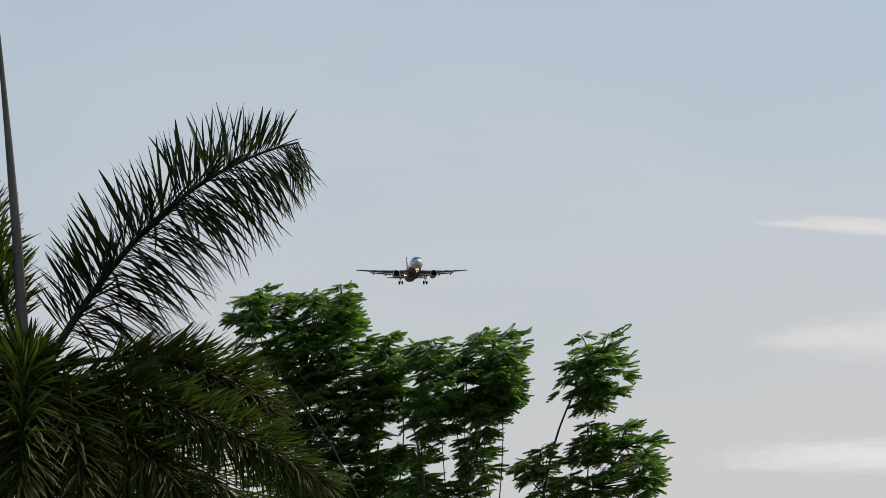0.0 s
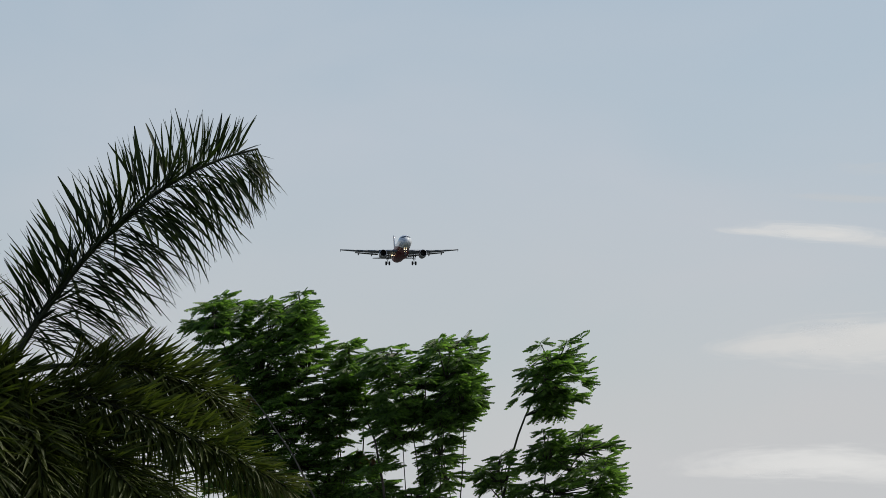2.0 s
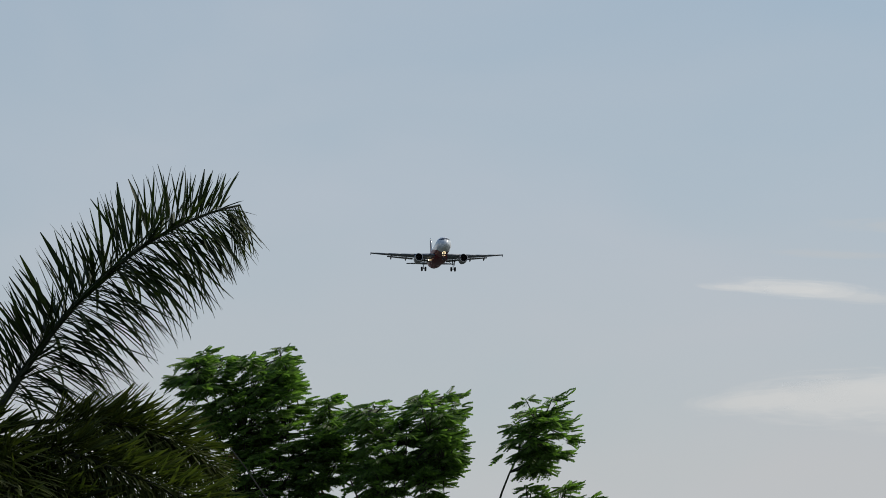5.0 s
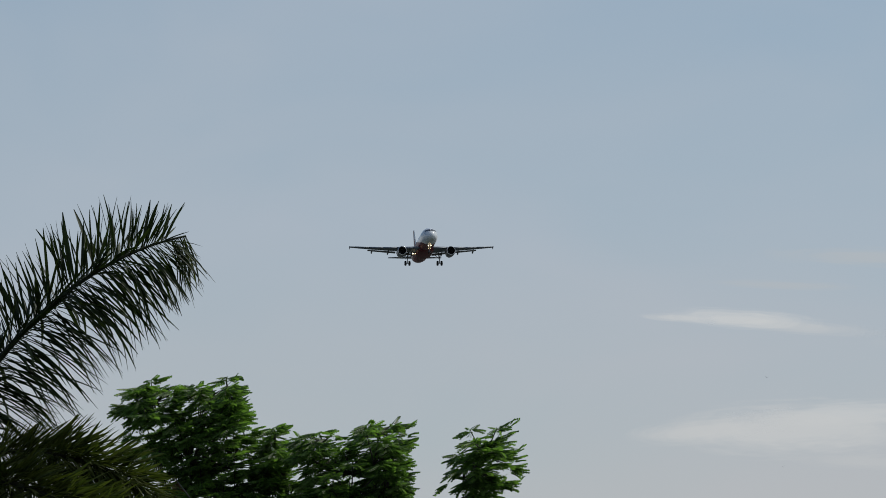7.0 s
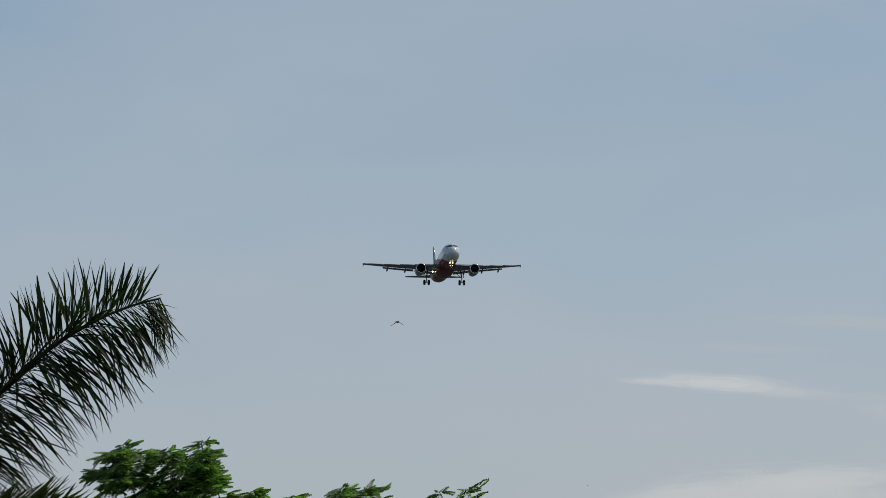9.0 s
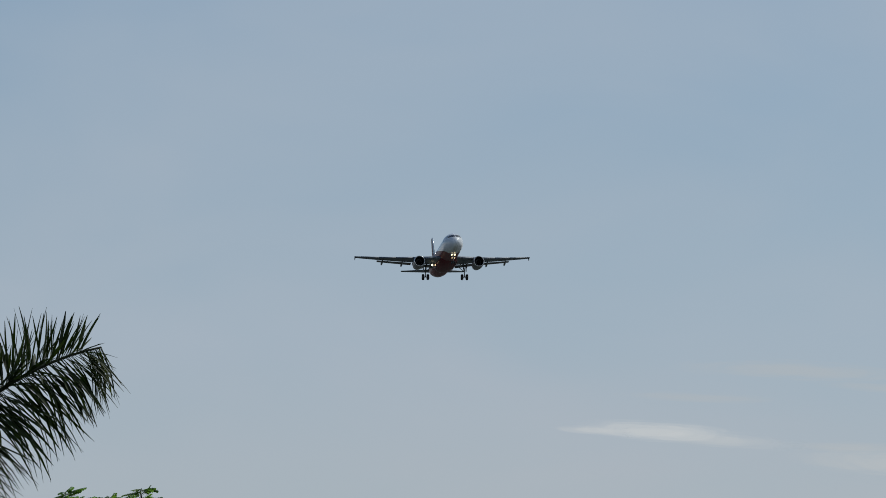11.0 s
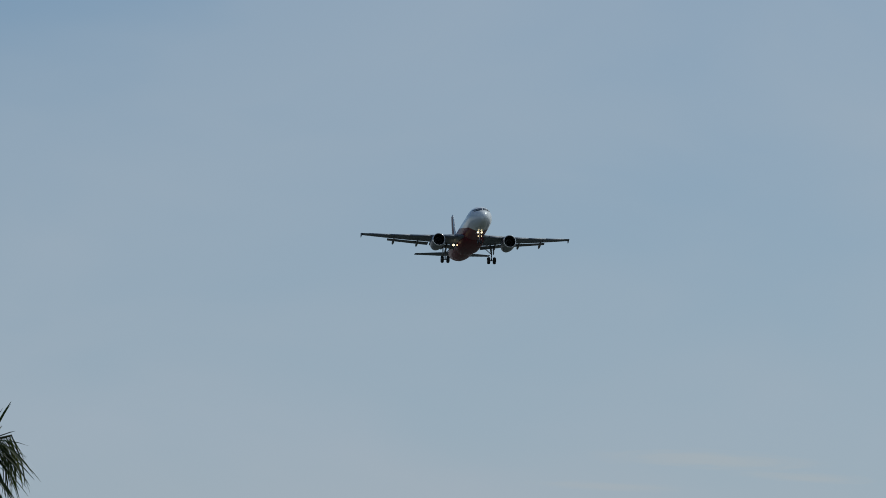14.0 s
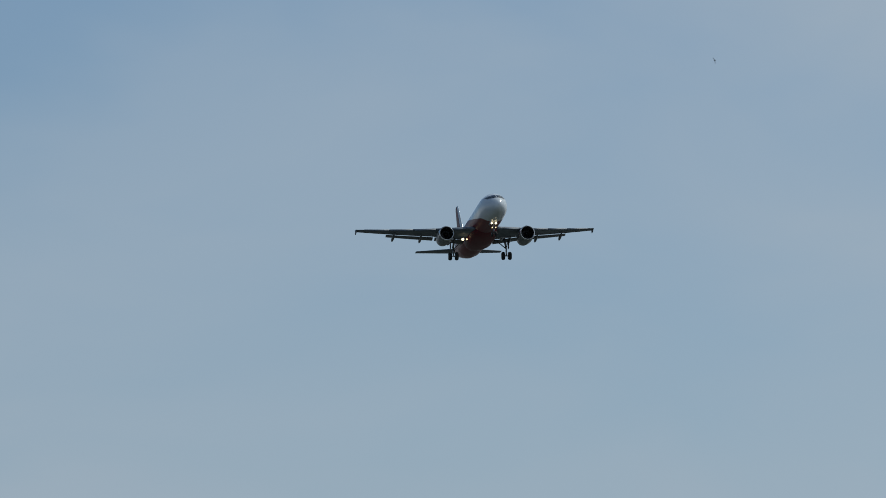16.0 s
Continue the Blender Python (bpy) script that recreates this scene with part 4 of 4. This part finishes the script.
# ------------------------------------------------------------------ what moves
AIRLINER_ROWS = [  # seconds, place, roll, pitch, heading
    (0.0, -7.50, 2062.76, 222.45, 0.67, -5.10, 6.00), (0.5, -5.51, 2027.27, 220.80, 0.68, -5.08, 5.98),
    (1.0, -3.37, 1991.79, 218.83, 0.68, -5.06, 5.97), (1.5, -1.02, 1956.31, 217.17, 0.71, -5.04, 5.95),
    (2.0, 1.23, 1920.83, 215.35, 0.73, -5.02, 5.94), (2.5, 3.52, 1885.32, 213.71, 1.00, -5.01, 5.92), (3.0, 6.05, 1849.84, 211.70, 0.72, -4.99, 5.91),
    (3.5, 8.49, 1814.28, 210.27, 0.20, -4.97, 5.89), (6.0, 19.67, 1636.66, 201.41, -0.13, -4.88, 5.81),
    (6.5, 21.66, 1601.14, 199.41, 0.13, -4.86, 5.80), (7.0, 23.75, 1565.61, 197.48, 0.83, -4.84, 5.78),
    (7.5, 25.71, 1530.07, 195.62, 1.52, -4.82, 5.77), (8.0, 27.88, 1494.52, 193.72, 1.51, -4.80, 5.75),
    (8.5, 29.59, 1458.97, 191.84, 1.09, -4.78, 5.73), (9.0, 31.43, 1423.41, 189.91, 0.28, -4.76, 5.72),
    (9.5, 33.64, 1387.80, 188.10, -0.28, -4.74, 5.70), (10.0, 35.93, 1352.17, 186.38, -0.24, -4.72, 5.69),
    (12.5, 45.75, 1174.18, 176.14, 2.28, -4.63, 5.61), (13.0, 47.65, 1138.49, 174.30, 1.14, -4.61, 5.59),
    (13.5, 49.80, 1102.82, 172.23, 0.22, -4.59, 5.58), (14.0, 52.03, 1067.07, 170.72, -0.47, -4.57, 5.56),
    (14.5, 54.49, 1032.06, 169.16, -0.21, -4.56, 5.55), (15.0, 56.82, 996.51, 167.44, 0.48, -4.54, 5.53),
    (15.5, 59.02, 960.95, 165.62, 1.28, -4.52, 5.52), (16.0, 61.11, 925.40, 163.75, 1.90, -4.50, 5.50)]


def flight(ob_wings, rows, beat, amount, phase, bank=0):
    """rows: seconds and the place; the bird turns the way it flies. Its wings beat."""
    ob, wings = ob_wings
    keyed = []
    for i, (t, x, y, z) in enumerate(rows):
        a, b = rows[max(i - 1, 0)], rows[min(i + 1, len(rows) - 1)]
        v = Vector(b[1:]) - Vector(a[1:])
        keyed.append((t, pose(x, y, z, bank, -math.degrees(math.atan2(v.z, math.hypot(v.x, v.y))), math.degrees(math.atan2(v.y, v.x)))))
    walk(ob, keyed)
    for w, side in wings:
        base = w.location.copy()
        beats = []
        for i in range(int(16.0 / 0.1) + 1):
            up = amount * math.sin(2 * math.pi * beat * i * 0.1 + phase)
            beats.append((i * 0.1, pose(*base, side * up, 0, 0)))
        walk(w, beats)


def sway(ob, rows, pivot=(0, 0, 0)):
    """A slow swing in the wind about a limb's foot: seconds, degrees about the line of sight, degrees towards the viewer."""
    m, p = ob.matrix_basis.copy(), Matrix.Translation(pivot)
    walk(ob, [(t, m @ p @ pose(0, 0, 0, lean, turn, 0) @ p.inverted()) for t, turn, lean in rows])


def breeze(scale, phase, step=0.8):
    return [(i * step, scale * (math.sin(1.9 * i * step + phase) + 0.5 * math.sin(3.7 * i * step + 2 * phase)),
             0.6 * scale * math.sin(1.3 * i * step + 1.7 * phase)) for i in range(int(16 / step) + 1)]


TUFT_SWAY = [(0.0, 0.0, 0.0), (1.0, -0.1, 0.1), (2.0, -0.4, 0.0), (2.5, -0.9, 0.1), (3.0, -2.0, 0.2), (3.5, -0.7, 0.1), (4.8, 0.6, 0.0),
             (6.0, 1.1, 0.0), (6.5, 1.2, 0.1), (7.0, 0.6, 0.1), (7.5, 0.1, 0.0), (8.0, -1.0, 0.0), (8.5, -1.8, 0.1), (9.0, -1.3, 0.1),
             (10.5, 0.0, 0.0), (13.0, 0.8, 0.1), (16.0, 0.0, 0.0)]
SWALLOW_ROWS = [(0.0, -27.0, 20.0, 34.0), (4.0, -18.5, 62.0, 22.5), (7.2, -5.03, 83.80, 14.81), (7.5, -4.24, 87.85, 14.37), (7.6, -4.05, 89.21, 14.21), (7.8, -3.40, 91.92, 14.17), (8.0, -2.77, 94.65, 14.02), (8.4, -1.41, 100.08, 14.01), (8.6, -0.67, 102.78, 14.05), (8.8, 0.30, 105.45, 14.33), (9.0, 1.48, 108.11, 14.70), (9.2, 2.71, 110.78, 14.88), (9.4, 3.99, 113.47, 14.94), (9.6, 5.28, 116.18, 14.84), (9.8, 6.89, 118.89, 14.70), (10.0, 7.89, 121.61, 14.56), (10.2, 9.20, 124.32, 14.37),
                (12.0, 22.0, 148.0, 11.0), (16.0, 46.0, 196.0, 12.0)]
DOVE_ROWS = [(0.0, -94.0, 79.5, 13.5), (3.0, -44.6, 79.5, 12.6), (5.0, -11.0, 79.5, 11.5), (5.8, 2.38, 79.43, 10.89), (5.9, 4.08, 79.42, 10.81),
             (6.0, 5.85, 79.4, 10.84), (6.5, 14.2, 79.4, 10.8), (8.0, 39.5, 79.4, 10.7), (16.0, 170.0, 79.4, 11.5)]
LOW_ROWS = [(0.0, -46.0, 76.0, 14.0), (5.0, -21.5, 75.0, 12.0), (8.0, -7.9, 74.7, 10.1), (9.2, -2.48, 74.71, 9.29), (9.4, -1.60, 74.73, 9.00), (9.6, -0.68, 74.73, 8.85),
            (11.0, 5.7, 76.0, 8.2), (16.0, 30.0, 82.0, 9.0)]
FAR_ROWS = [(0.0, -60.0, 886.0, 190.0), (8.0, 10.0, 884.0, 186.0), (12.0, 50.0, 882.0, 176.0), (14.5, 80.42, 880.00, 173.85), (14.8, 84.16, 880.00, 175.36), (15.1, 87.66, 881.10, 176.29), (15.4, 89.12, 884.40, 176.51), (15.7, 89.19, 887.70, 176.51), (16.0, 87.99, 891.00, 176.95)]
SWIFT_ROWS = [(0.0, 32.01, 210.40, 23.41), (3.5, 30.40, 259.40, 28.77), (5.8, 23.83, 291.60, 31.41), (6.4, 21.83, 300.00, 32.70), (7.0, 20.01, 308.40, 33.52), (7.2, 19.29, 311.20, 33.80),
              (7.4, 18.87, 314.00, 33.89), (8.2, 16.50, 325.20, 34.55), (9.0, 14.09, 336.40, 34.16), (10.0, 12.20, 350.40, 33.16), (13.0, 5.20, 392.40, 27.17), (16.0, -3.13, 434.40, 21.01)]
SWIFT_LOW_ROWS = [(0.0, 4.14, 230.40, 10.07), (3.5, 12.77, 279.40, 18.20), (5.5, 17.93, 307.40, 26.99), (6.4, 20.25, 320.00, 30.52), (7.0, 22.08, 328.40, 31.20), (7.3, 23.40, 332.60, 31.37),
                  (7.6, 24.57, 336.80, 31.50), (8.2, 26.75, 345.20, 31.66), (10.0, 37.67, 370.40, 28.50), (13.0, 57.12, 412.40, 25.16), (16.0, 87.70, 454.40, 22.14)]
INSECT_ROWS = [(0.0, -0.6, 5.4, 0.6), (8.0, -0.25, 5.8, 1.4), (9.1, 0.100, 6.0, 1.890), (9.3, 0.140, 6.000, 2.090), (9.4, 0.160, 6.000, 2.190), (9.5, 0.190, 6.000, 2.300), (9.6, 0.210, 6.000, 2.410), (9.9, 0.270, 6.0, 2.710), (16.0, 1.6, 7.0, 4.6)]


def motions():
    walk(plane, [(t, pose(x, y, z, pitch, -roll, heading)) for t, x, y, z, roll, pitch, heading in AIRLINER_ROWS])
    flight(dove, DOVE_ROWS, 1.9, 74, -2.513)
    flight(swallow, SWALLOW_ROWS, 3.1, 46, -0.18)
    flight(swallow_low, LOW_ROWS, 3.7, 42, 0.6)
    flight(far_bird, FAR_ROWS, 2.3, 24, 0.0, 62)
    flight(swift, SWIFT_ROWS, 2.9, 30, 0.4)
    flight(swift_low, SWIFT_LOW_ROWS, 3.3, 30, 1.1)
    walk(insect, [(t, pose(x, y, z, 0, -70, 0)) for t, x, y, z in INSECT_ROWS])
    for i, ob in enumerate(palm_fronds):
        sway(ob, breeze(0.18 if i == 0 else 0.35, 0.9 * i))
    for i, (tree, limbs) in enumerate((tree_one, tree_two)):
        for k, ob in enumerate(limbs):
            sway(ob, breeze(0.35, 0.7 * k + i), pivots[ob.name])
    for k, ob in enumerate(tree_three[1]):
        sway(ob, TUFT_SWAY if k < 1 else breeze(0.45, 0.8 * k), pivots[ob.name])


motions()
